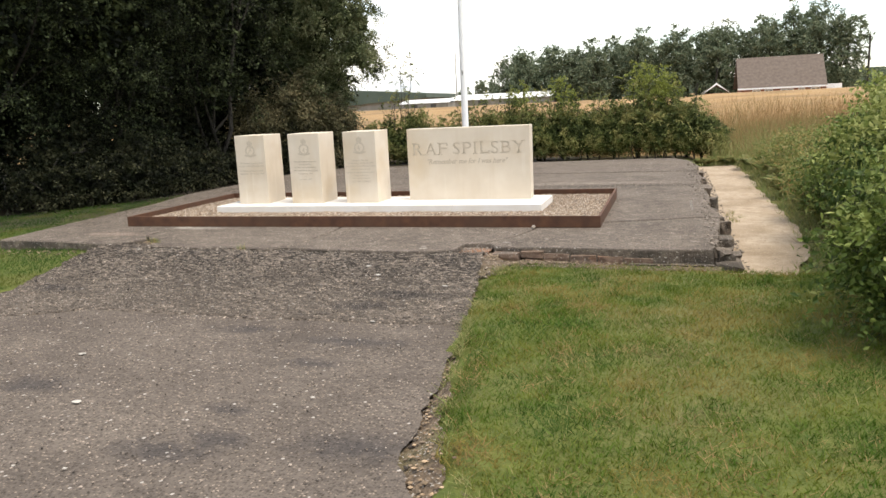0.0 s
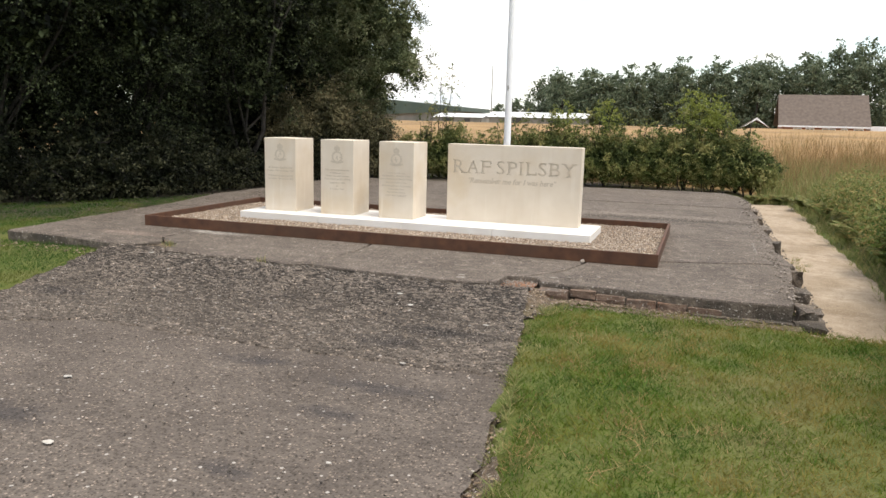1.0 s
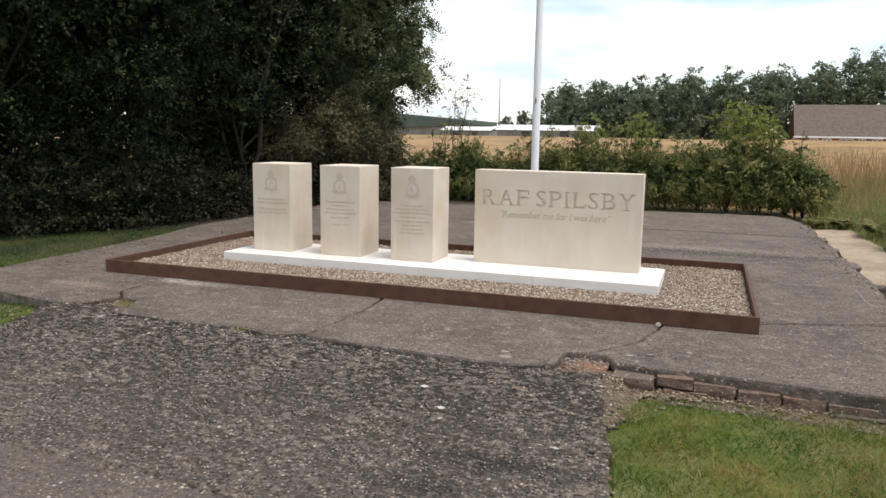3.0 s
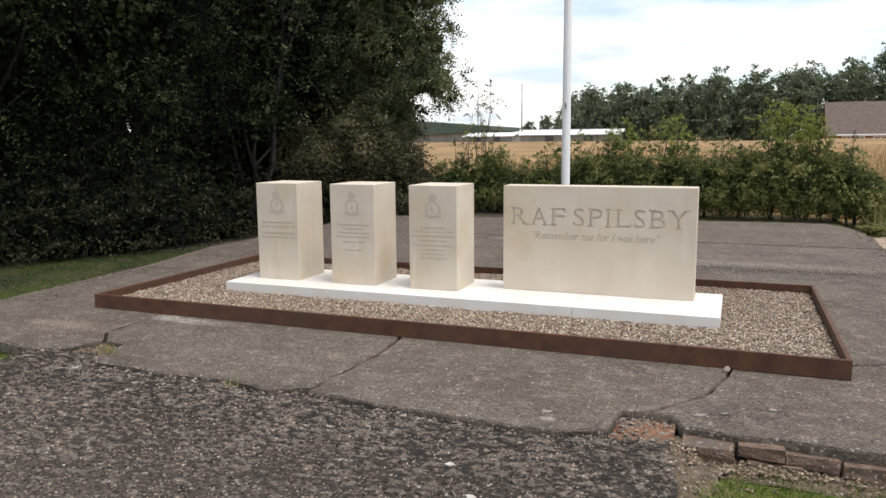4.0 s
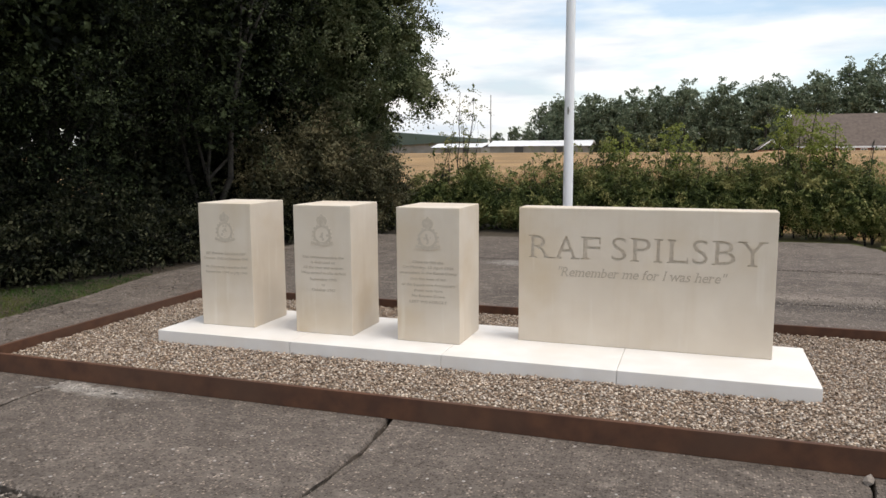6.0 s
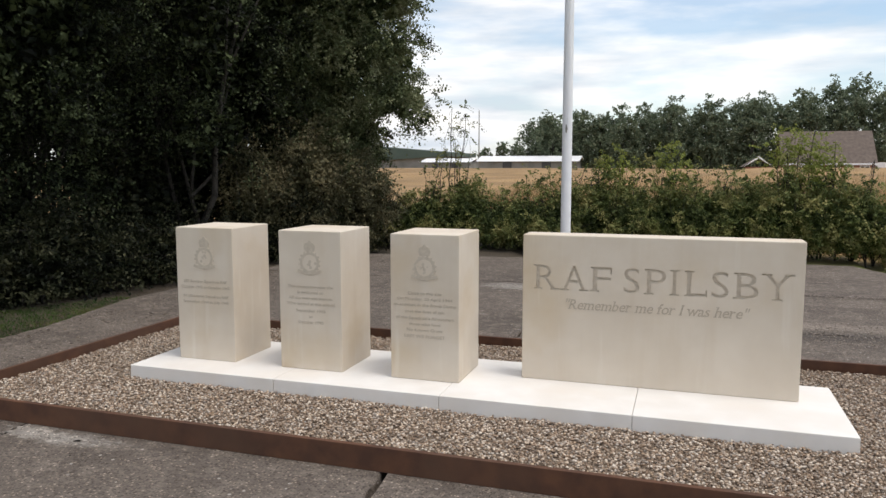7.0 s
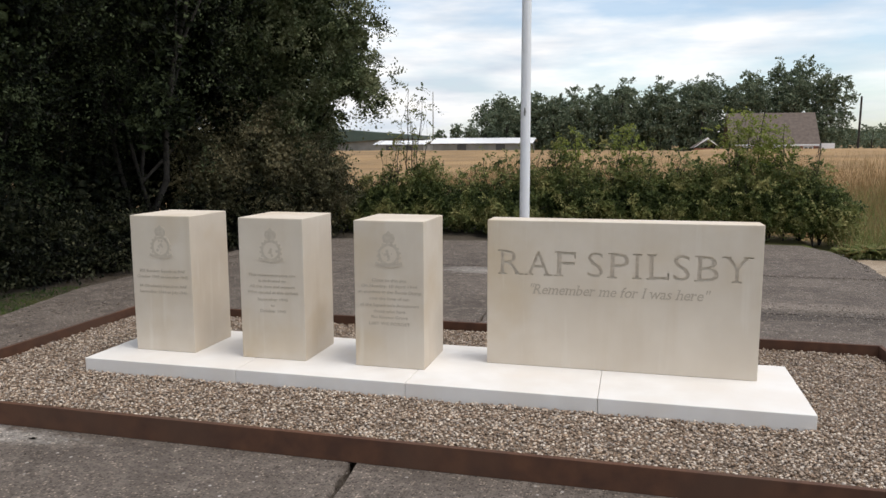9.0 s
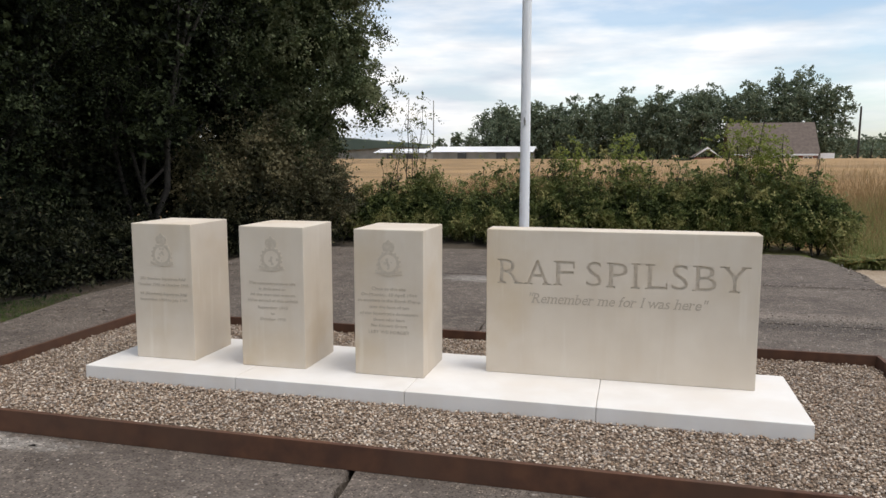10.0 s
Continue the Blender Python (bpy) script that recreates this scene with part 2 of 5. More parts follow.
M_DRIVE = concrete("old_concrete_drive", (0.092, 0.075, 0.064), (0.165, 0.137, 0.116), (0.135, 0.111, 0.093), [(3.62, -6.62, 0.3, 0.12, OIL), (3.86, -6.45, 0.2, 0.09, OIL), (2.2, -5.98, 0.3, 0.14, OIL), (2.97, -4.75, 0.3, 0.09, OIL), (3.91, -4.9, 0.42, 0.1, OIL), (3.8, -5.34, 0.2, 0.09, OIL), (4.6, -6.4, 0.35, 0.16, OIL), (3.7, -6.1, 0.18, 0.07, OIL)], grit=66, cells=0.75, depth=0.014)
M_ROUGH = concrete("eroded_tarmac", (0.145, 0.118, 0.097), (0.228, 0.188, 0.156), (0.266, 0.22, 0.183), [(3.63, -4.15, 0.3, 0.12, OIL), (3.95, -3.85, 0.4, 0.12, OIL), (0.4, -3.95, 0.35, 0.1, OIL)], grit=48, cells=1.0, clods=0.9, depth=0.03)
M_STONES = surf("loose_chippings", (0.12, 0.094, 0.075), (0.29, 0.24, 0.2), 30, 0.9, 0.2, 90, island=0.9)
M_FLAKE = surf("pale_mortar_flakes", (0.38, 0.35, 0.31), (0.55, 0.52, 0.48), 40, 0.9, 0.4, 90, island=0.25)
M_TANSTONES = surf("tan_rubble", (0.14, 0.1, 0.068), (0.28, 0.215, 0.155), 30, 0.9, 0.2, 90, island=0.7)
M_DIRT = surf("stony_soil", (0.05, 0.035, 0.024), (0.19, 0.135, 0.09), 22, 0.95, 1.0, 60, (0.12, 0.1, 0.05), 2, depth=0.02, specks=[(60, 0.6, 0.68, PALE)])
M_GRAVEL = leafy("pea_gravel", [(0.08, 0.056, 0.04), (0.26, 0.178, 0.12), (0.35, 0.25, 0.172), (0.16, 0.124, 0.096), (0.5, 0.39, 0.295), (0.28, 0.24, 0.207), (0.74, 0.64, 0.53), (0.43, 0.305, 0.2)], 0.0, 0.6, gloss=0.4)
M_GRAVELBED = surf("gravel_bed", (0.15, 0.108, 0.076), (0.34, 0.26, 0.19), 70, 0.9, 0.9, 120, depth=0.02)
M_BRICK = surf("old_brick", (0.115, 0.072, 0.052), (0.22, 0.15, 0.11), 14, 0.95, 0.9, 60, (0.11, 0.092, 0.078), 4, depth=0.016, specks=[(7, 0.6, 0.72, (0.27, 0.14, 0.085)), (50, 0.62, 0.7, PALE)])
M_RUBBLE = surf("orange_brick_rubble", (0.13, 0.058, 0.032), (0.27, 0.135, 0.075), 25, 0.95, 0.9, 70, (0.13, 0.1, 0.075), 9, depth=0.015)
M_PATH = surf("trodden_earth", (0.31, 0.235, 0.165), (0.43, 0.345, 0.255), 9, 0.95, 0.9, 60, (0.25, 0.185, 0.12), 1.6, depth=0.015, specks=[(60, 0.6, 0.68, (0.5, 0.42, 0.33)), (30, 0.62, 0.7, (0.18, 0.13, 0.09))])
M_WHITE = surf("white_paint", (0.84, 0.84, 0.86), (0.88, 0.88, 0.89), 8, 0.4, 0.03, 90)
M_DARK = surf("dark_metal", (0.04, 0.04, 0.04), (0.07, 0.07, 0.07), 20, 0.5, 0.1, 90)
M_BARK = surf("grey_brown_bark", (0.018, 0.015, 0.012), (0.058, 0.05, 0.041), 14, 0.95, 0.8, 40, depth=0.02)
# near-black clumps: shade between the leafy sprays is put into the colours
M_LEAF = leafy("shaded_hawthorn_leaves", [(0.002, 0.003, 0.001), (0.005, 0.008, 0.003), (0.021, 0.029, 0.011), (0.105, 0.128, 0.06)], 0.12, clump=3.2, gloss=0.15)
# greener tree leaves; the light on this crown is also put into the colour
M_LEAF2 = leafy("lit_green_tree_leaves", [(0.024, 0.034, 0.013), (0.07, 0.09, 0.038), (0.15, 0.17, 0.08), (0.28, 0.29, 0.165)], 0.25, clump=1.9)
# shade under the trees is put into these near-black leaf colours
M_SHADELEAF = leafy("shaded_undergrowth_leaves", [(0.003, 0.004, 0.002), (0.007, 0.01, 0.004), (0.02, 0.024, 0.01), (0.075, 0.075, 0.04)], 0.12, clump=3.4, gloss=0.15)
M_OLIVE = leafy("olive_brown_leaves", [(0.03, 0.03, 0.014), (0.062, 0.06, 0.028), (0.12, 0.108, 0.055), (0.19, 0.16, 0.085)], 0.15, clump=1.6)
M_RANK = leafy("rank_grass", [(0.13, 0.18, 0.05), (0.2, 0.24, 0.075), (0.29, 0.28, 0.12), (0.4, 0.32, 0.16)], 0.35, 0.7)
M_HEDGE = leafy("hedge_leaves", [(0.03, 0.045, 0.015), (0.078, 0.104, 0.033), (0.175, 0.2, 0.066), (0.34, 0.315, 0.125)], 0.32, clump=1.9)
M_SPRIG = leafy("yellow_green_shoots", [(0.16, 0.2, 0.045), (0.24, 0.28, 0.065), (0.31, 0.32, 0.095)], 0.4)
M_SHRUB = leafy("elder_leaves", [(0.045, 0.078, 0.018), (0.12, 0.17, 0.04), (0.22, 0.26, 0.07), (0.34, 0.36, 0.13)], 0.28, clump=1.2)
M_FERN = leafy("bracken_fronds", [(0.1, 0.14, 0.04), (0.18, 0.22, 0.066), (0.29, 0.29, 0.11), (0.4, 0.28, 0.12)], 0.4)
M_GRASS = leafy("mown_grass", [(0.035, 0.088, 0.009), (0.072, 0.127, 0.012), (0.123, 0.158, 0.019), (0.24, 0.192, 0.052)], 0.35, 0.6, clump=2.1)
# lush green grass; the trees' shade is put into its colour too
M_LUSH = leafy("shade_toned_lush_grass", [(0.016, 0.05, 0.006), (0.03, 0.078, 0.009), (0.055, 0.11, 0.014), (0.11, 0.13, 0.025)], 0.3, 0.6, clump=1.5)
M_TUFT = leafy("clover_and_rye_tufts", [(0.045, 0.1, 0.012), (0.07, 0.14, 0.016), (0.11, 0.17, 0.022), (0.18, 0.2, 0.04)], 0.3, 0.6, clump=1.5)
M_STRAW = leafy("dry_grass", [(0.19, 0.115, 0.052), (0.28, 0.175, 0.08), (0.36, 0.245, 0.12), (0.16, 0.145, 0.06)], 0.25, 0.7, clump=0.9)
# distance haze is put into this paler, greyer green
M_FARLEAF = leafy("hazed_far_leaves", [(0.07, 0.098, 0.058), (0.135, 0.17, 0.105), (0.24, 0.27, 0.18)], 0.3)
M_ROOF = surf("brown_roof_tiles", (0.105, 0.08, 0.066), (0.15, 0.117, 0.097), 3, 0.9, 0.5, 12, depth=0.05)
M_WALLBRICK = surf("red_brick_wall", (0.25, 0.10, 0.07), (0.33, 0.16, 0.11), 5, 0.9, 0.2, 30)
M_GLASS = surf("dark_window_glass", (0.03, 0.035, 0.04), (0.05, 0.055, 0.06), 2, 0.1, 0)
M_SHEDGREEN = surf("green_sheeting", (0.055, 0.085, 0.068), (0.075, 0.105, 0.085), 0.3, 0.6, 0)
M_SHEDROOF = surf("pale_sheet_roof", (0.72, 0.73, 0.74), (0.8, 0.8, 0.8), 0.4, 0.5, 0)
M_SHEDWALL = surf("grey_shed_wall", (0.18, 0.18, 0.16), (0.26, 0.25, 0.23), 0.5, 0.8, 0)
M_HILL = surf("distant_woods", (0.05, 0.075, 0.05), (0.085, 0.11, 0.07), 0.05, 0.95, 0)


# ---- geometry helpers ----
rng = np.random.default_rng(7)


def array_mesh(name, verts, faces, mat, parent=None, smooth=False):
    """One mesh object from numpy arrays: verts (n, 3), faces (m, k)."""
    verts, faces = np.asarray(verts, dtype=np.float32), np.asarray(faces, dtype=np.int32)
    me = bpy.data.meshes.new(name)
    me.vertices.add(len(verts))
    me.vertices.foreach_set("co", verts.ravel())
    k = faces.shape[1]
    me.loops.add(faces.size)
    me.loops.foreach_set("vertex_index", faces.ravel())
    me.polygons.add(len(faces))
    me.polygons.foreach_set("loop_start", np.arange(0, faces.size, k, dtype=np.int32))
    me.polygons.foreach_set("use_smooth", np.full(len(faces), smooth))
    me.update(calc_edges=True)
    me.materials.append(mat)
    ob = new(name, me)
    if parent:
        ob.parent = parent
    return ob


def part(name, bm, mat, parent=None, label="", smooth=False):
    me = bpy.data.meshes.new(name)
    bm.to_mesh(me)
    bm.free()
    me.materials.append(mat)
    if smooth:
        me.polygons.foreach_set("use_smooth", [True] * len(me.polygons))
    ob = new(name, me)
    if parent:
        ob.parent = parent
    return tagged(ob, label) if label else ob


def thing(name, label, category, group="", at=(0, 0, 0), kind=""):
    ob = new(name)
    ob.location = at
    ob.empty_display_size = 0.2
    return tagged(ob, label, category, group, kind)


def box(x0, y0, z0, x1, y1, z1, bevel=0.0, seg=2):
    bm = bmesh.new()
    bmesh.ops.create_cube(bm, size=1)
    for v in bm.verts:
        v.co = Vector(((x0 + x1) / 2 + v.co.x * (x1 - x0), (y0 + y1) / 2 + v.co.y * (y1 - y0), (z0 + z1) / 2 + v.co.z * (z1 - z0)))
    if bevel:
        bmesh.ops.bevel(bm, geom=bm.edges[:], offset=bevel, segments=seg, affect="EDGES", profile=0.6)
    return bm


def tube(points, radii, sides=7):
    """A tapered tube along points, as verts and quads."""
    p = np.asarray(points, float)
    d = np.gradient(p, axis=0)
    d /= np.linalg.norm(d, axis=1)[:, None] + 1e-9
    a = np.cross(d, (0.31, 0.87, 0.21))
    a /= np.linalg.norm(a, axis=1)[:, None] + 1e-9
    b = np.cross(d, a)
    th = np.linspace(0, 2 * np.pi, sides, endpoint=False)
    ring = a[:, None, :] * np.cos(th)[None, :, None] + b[:, None, :] * np.sin(th)[None, :, None]
    v = (p[:, None, :] + ring * np.asarray(radii)[:, None, None]).reshape(-1, 3)
    i, j = np.meshgrid(np.arange(len(p) - 1), np.arange(sides), indexing="ij")
    j2 = (j + 1) % sides
    f = np.stack([i * sides + j, i * sides + j2, (i + 1) * sides + j2, (i + 1) * sides + j], -1).reshape(-1, 4)
    return v, f


def join(chunks):
    vs, fs, n = [], [], 0
    for v, f in chunks:
        vs.append(v)
        fs.append(f + n)
        n += len(v)
    return np.concatenate(vs), np.concatenate(fs)


def leaves(centres, size, width=0.55, up=0.4, droop=0.2):
    """Folded leaf blades, one quad each, round the centres."""
    n = len(centres)
    d = rng.normal(size=(n, 3))
    d[:, 2] -= droop
    d /= np.linalg.norm(d, axis=1)[:, None]
    nz = rng.normal(size=(n, 3))
    nz[:, 2] += up * 2
    s = np.cross(d, nz)
    s /= np.linalg.norm(s, axis=1)[:, None] + 1e-9
    nz = np.cross(s, d)
    L = (size * rng.uniform(0.6, 1.3, n))[:, None]
    c = np.asarray(centres)
    base, tip = c - d * L * 0.5, c + d * L * 0.5
    mid = c - d * L * 0.05 + nz * L * 0.1
    v = np.stack([base, mid + s * L * width * 0.5, tip, mid - s * L * width * 0.5], 1).reshape(-1, 3)
    return v, np.arange(4 * n).reshape(n, 4)


def blades(roots, height, width, lean=0.5):
    """Grass blades: one narrow triangle each."""
    n = len(roots)
    a = rng.uniform(0, 2 * np.pi, n)
    w = (width * rng.uniform(0.6, 1.3, n))[:, None] * np.stack([np.cos(a), np.sin(a), np.zeros(n)], 1)
    h = height * rng.uniform(0.5, 1.3, n)
    b = rng.normal(size=(n, 2)) * (lean * h)[:, None]
    tip = roots + np.column_stack([b, h])
    v = np.stack([roots - w / 2, roots + w / 2, tip], 1).reshape(-1, 3)
    return v, np.arange(3 * n).reshape(n, 3)


def pebbles(centres, size, flat=0.7, coarse=False):
    """Rounded stones: turned and squashed low icosahedra."""
    g = (1 + 5 ** 0.5) / 2
    base = np.array([(-1, g, 0), (1, g, 0), (-1, -g, 0), (1, -g, 0), (0, -1, g), (0, 1, g), (0, -1, -g), (0, 1, -g), (g, 0, -1), (g, 0, 1), (-g, 0, -1), (-g, 0, 1)], float)
    base /= np.linalg.norm(base[0])
    tri = [(0, 11, 5), (0, 5, 1), (0, 1, 7), (0, 7, 10), (0, 10, 11), (1, 5, 9), (5, 11, 4), (11, 10, 2), (10, 7, 6), (7, 1, 8),
           (3, 9, 4), (3, 4, 2), (3, 2, 6), (3, 6, 8), (3, 8, 9), (4, 9, 5), (2, 4, 11), (6, 2, 10), (8, 6, 7), (9, 8, 1)]
    if coarse:
        base = np.array([(1, 0.1, 0), (-1, -0.1, 0.1), (0.1, 1, 0), (0, -1, 0.1), (0.15, 0, 1), (0, 0.1, -1)], float)
        tri = [(0, 2, 4), (2, 1, 4), (1, 3, 4), (3, 0, 4), (2, 0, 5), (1, 2, 5), (3, 1, 5), (0, 3, 5)]
    nb = len(base)
    n = len(centres)
    q = rng.normal(size=(n, 4))
    q /= np.linalg.norm(q, axis=1)[:, None]
    w, x, y, z = q.T
    R = np.stack([1 - 2 * (y * y + z * z), 2 * (x * y - z * w), 2 * (x * z + y * w), 2 * (x * y + z * w), 1 - 2 * (x * x + z * z), 2 * (y * z - x * w),
                  2 * (x * z - y * w), 2 * (y * z + x * w), 1 - 2 * (x * x + y * y)], -1).reshape(n, 3, 3)
    sc = rng.uniform(0.65, 1.25, (n, 1, 3)) * (size * rng.uniform(0.6, 1.35, n))[:, None, None] * 0.5
    v = np.einsum("nij,nkj->nki", R, base[None] * sc * rng.uniform(0.8, 1.2, (n, nb, 1)))
    v[:, :, 2] *= flat
    v = v + np.asarray(centres)[:, None, :]
    f = (np.array(tri)[None] + nb * np.arange(n)[:, None, None]).reshape(-1, 3)
    return v.reshape(-1, 3), f


def wob(x, y, s=1.0, o=0.0):
    """Smooth repeatable unevenness, about -1 to 1, for arrays."""
    x, y = np.asarray(x) * s + o, np.asarray(y) * s - o
    return (np.sin(1.7 * x + 0.6 * y) + np.sin(-1.1 * x + 1.9 * y + 1.3) + 0.6 * np.sin(3.7 * x - 2.3 * y + 0.4) + 0.5 * np.sin(4.9 * y + 2.9 * x)) / 3.1


def inside(px, py, poly):
    """Which points lie inside a plan outline."""
    px, py = np.asarray(px), np.asarray(py)
    r = np.zeros(px.shape, bool)
    for (xa, ya), (xb, yb) in zip(poly, poly[1:] + poly[:1]):
        if ya != yb:
            hit = ((ya > py) != (yb > py)) & (px < (xb - xa) * (py - ya) / (yb - ya) + xa)
            r ^= hit
    return r


# ---- ground ----
def drive_right(y):
    return np.interp(y, [-14, -9.5, -7.0, -6.4, -5.4, -4.6, -3.7, -2.4], [9.5, 6.6, 5.08, 4.82, 4.72, 4.62, 4.48, 4.28])


def soil_width(y):
    """Bare soil between the drive and the lawn."""
    return np.interp(y, [-9.5, -7.2, -6.4, -5.4, -4.4, -3.3, -2.9, -2.5], [0.38, 0.3, 0.17, 0.04, -0.01, -0.01, 0.16, 0.3])


def drive_left(y):
    return np.interp(y, [-14, -6.0, -4.2, -3.3, -2.4], [-1.2, -0.2, -0.02, -0.2, -0.4])


def drive_z(x, y):
    return np.interp(y, [-14, -6, -4.7, -3.3, -2.7, -2.4], [-0.26, -0.2, -0.185, -0.085, -0.03, -0.02]) + 0.006 * wob(x, y, 2.0)


def soil_z(x, y):
    """Bare soil that slopes from under the drive's broken edge up to the turf."""
    u = np.clip((x - drive_right(y)) / (np.maximum(soil_width(y), 0.02) + 0.03), 0, 1)
    return (drive_z(x, y) - 0.03) * (1 - u) + (-0.142 + 0.012 * wob(x, y, 1.3)) * u


def ground_z(x, y):
    x, y = np.asarray(x, float), np.asarray(y, float)
    z = -0.15 + 0.012 * wob(x, y, 1.3) + 0.0 * x
    z = np.where(x < 0.5, z + 0.05, z)
    on_drive = (x > drive_left(y) + 0.05) & (x < drive_right(y) - 0.05 + 0.18 * (soil_width(y) > 0.02)) & (y < -2.3)
    z = np.where(on_drive, drive_z(x, y) - 0.06, z)
    z = np.where((x > -2.2) & (x < 6.55) & (y > -2.3) & (y < 7.9), -0.22, z)
    z = np.where((x > 6.5) & (x < 8.0) & (y > -2.6), -0.23 + 0.01 * wob(x, y, 2), z)
    z = z + np.where(x > 7.6, 0.12 * np.clip((x - 7.6) / 2, 0, 1), 0)
    rise = np.interp(y, [9, 20, 62, 90, 150, 400, 1200], [0, 0.2, 1.47, 0.5, 0.3, 2.0, 9.0])
    return z + rise


def axis(lo, hi, step, far):
    mid = np.arange(lo, hi + step / 2, step)
    grow = step * np.cumsum(1.22 ** np.arange(1, 60))
    grow = grow[grow < far]
    return np.concatenate([lo - grow[::-1], mid, hi + grow])


def sheet(name, xs, ys, zf, mat, keep=None, smooth=True):
    X, Y = np.meshgrid(xs, ys)
    V = np.stack([X, Y, zf(X, Y)], -1).reshape(-1, 3)
    nx = len(xs)
    i, j = np.meshgrid(np.arange(len(ys) - 1), np.arange(nx - 1), indexing="ij")
    F = np.stack([i * nx + j, i * nx + j + 1, (i + 1) * nx + j + 1, (i + 1) * nx + j], -1).reshape(-1, 4)
    if keep is not None:
        c = V[F].mean(1)
        F = F[keep(c[:, 0], c[:, 1])]
        used, inv = np.unique(F, return_inverse=True)
        V, F = V[used], inv.reshape(F.shape)
    return array_mesh(name, V, F, mat, smooth=smooth)


def ground_material():
    m = surf("turf_and_field", (0.062, 0.085, 0.012), (0.105, 0.12, 0.02), 9, 0.95, 0.8, 45, (0.12, 0.115, 0.035), 0.9, depth=0.02)
    n, l = m.node_tree.nodes, m.node_tree.links
    b = n["Principled BSDF"]
    turf = b.inputs["Base Color"].links[0].from_socket
    co = n.new("ShaderNodeTexCoord")
    sep = n.new("ShaderNodeSeparateXYZ")
    l.new(co.outputs["Object"], sep.inputs[0])
    nz = n.new("ShaderNodeTexNoise")
    nz.inputs["Scale"].default_value, nz.inputs["Detail"].default_value = 0.25, 8
    l.new(co.outputs["Object"], nz.inputs["Vector"])
    field = n.new("ShaderNodeValToRGB")
    field.color_ramp.elements[0].position, field.color_ramp.elements[0].color = 0.3, (0.2, 0.122, 0.05, 1)
    field.color_ramp.elements[1].position, field.color_ramp.elements[1].color = 0.7, (0.36, 0.222, 0.095, 1)
    l.new(nz.outputs["Fac"], field.inputs["Fac"])
    mr = n.new("ShaderNodeMapRange")
    mr.inputs["From Min"].default_value, mr.inputs["From Max"].default_value = 9.5, 11.5
    l.new(sep.outputs["Y"], mr.inputs["Value"])
    mx = n.new("ShaderNodeMixRGB")
    l.new(mr.outputs["Result"], mx.inputs["Fac"])
    l.new(turf, mx.inputs["Color1"])
    l.new(field.outputs["Color"], mx.inputs["Color2"])
    # bare leaf litter under the trees, carried on below the grass as painted shade
    ml = n.new("ShaderNodeMath")
    ml.operation = "MULTIPLY_ADD"
    ml.inputs[1].default_value = 0.62
    l.new(sep.outputs["Y"], ml.inputs[0])
    ml.inputs[2].default_value = -2.9
    sub = n.new("ShaderNodeMath")
    sub.operation = "SUBTRACT"
    l.new(ml.outputs[0], sub.inputs[0])
    l.new(sep.outputs["X"], sub.inputs[1])
    mr2 = n.new("ShaderNodeMapRange")
    mr2.inputs["From Min"].default_value, mr2.inputs["From Max"].default_value = -0.3, 0.4
    l.new(sub.outputs[0], mr2.inputs["Value"])
    lim = n.new("ShaderNodeMapRange")
    lim.inputs["From Min"].default_value, lim.inputs["From Max"].default_value = 12.5, 11.0
    l.new(sep.outputs["Y"], lim.inputs["Value"])
    mm = n.new("ShaderNodeMath")
    mm.operation = "MULTIPLY"
    l.new(mr2.outputs["Result"], mm.inputs[0])
    l.new(lim.outputs["Result"], mm.inputs[1])
    mx2 = n.new("ShaderNodeMixRGB")
    mx2.inputs["Color2"].default_value = (0.06, 0.046, 0.03, 1)
    l.new(mm.outputs[0], mx2.inputs["Fac"])
    l.new(mx.outputs["Color"], mx2.inputs["Color1"])
    l.new(mx2.outputs["Color"], b.inputs["Base Color"])
    return m


ground = sheet("ground", axis(-11, 12, 0.16, 2200), axis(-15, 16, 0.16, 2200), ground_z, ground_material())
tagged(ground, "mown turf by the memorial running into a straw-coloured field", "ground", kind="structure")

STEP = -4.63


def strip(name, ys, left, right, n, zf, mat):
    """A sheet of ground between two edges that wander along y."""
    u = np.linspace(0, 1, n)
    Y = np.repeat(ys[:, None], n, 1)
    X = left(ys)[:, None] + (right(ys) - left(ys))[:, None] * u[None]
    V = np.stack([X, Y, zf(X, Y)], -1).reshape(-1, 3)
    i, j = np.meshgrid(np.arange(len(ys) - 1), np.arange(n - 1), indexing="ij")
    F = np.stack([i * n + j, i * n + j + 1, (i + 1) * n + j + 1, (i + 1) * n + j], -1).reshape(-1, 4)
    return array_mesh(name, V, F, mat, smooth=True)


def ragged(y, amp, o=0.0):
    return amp * (wob(0.0 * y + o, y, 5, o) + 0.6 * wob(0.0 * y, y, 17, o))

def slab_front(x):
    return np.interp(x, [0.36, 1.02, 1.48, 1.86, 2.09, 2.45, 3.08, 3.68, 3.97], [-2.47, -2.52, -2.48, -2.56, -2.44, -2.56, -2.6, -2.62, -2.5])


def groove(x, y):
    """Washed-out gap where the tarmac has shrunk away from the slab."""
    d = y - slab_front(x) + 0.02
    hole = (x > 3.94) & (x < 4.36) & (y > -2.52)
    return np.where(hole, -0.08, 0.0) - 0.05 * np.clip(0.75 + 0.6 * wob(x, 0 * y, 3.3, 2), 0.15, 1) * np.where(d > 0, 1.0, np.exp(-(d / 0.03) ** 2)) * ((x > 0.3) & (x < 4.05))

def lip(x):
    """Wavering edge where the rough tarmac ends over the older concrete."""
    return -4.5 + 0.035 * wob(x, 0 * x, 1.6, 3) + 0.02 * wob(x, 0 * x, 6, 1) - 0.4 * np.clip(1.15 - x, 0, 1)


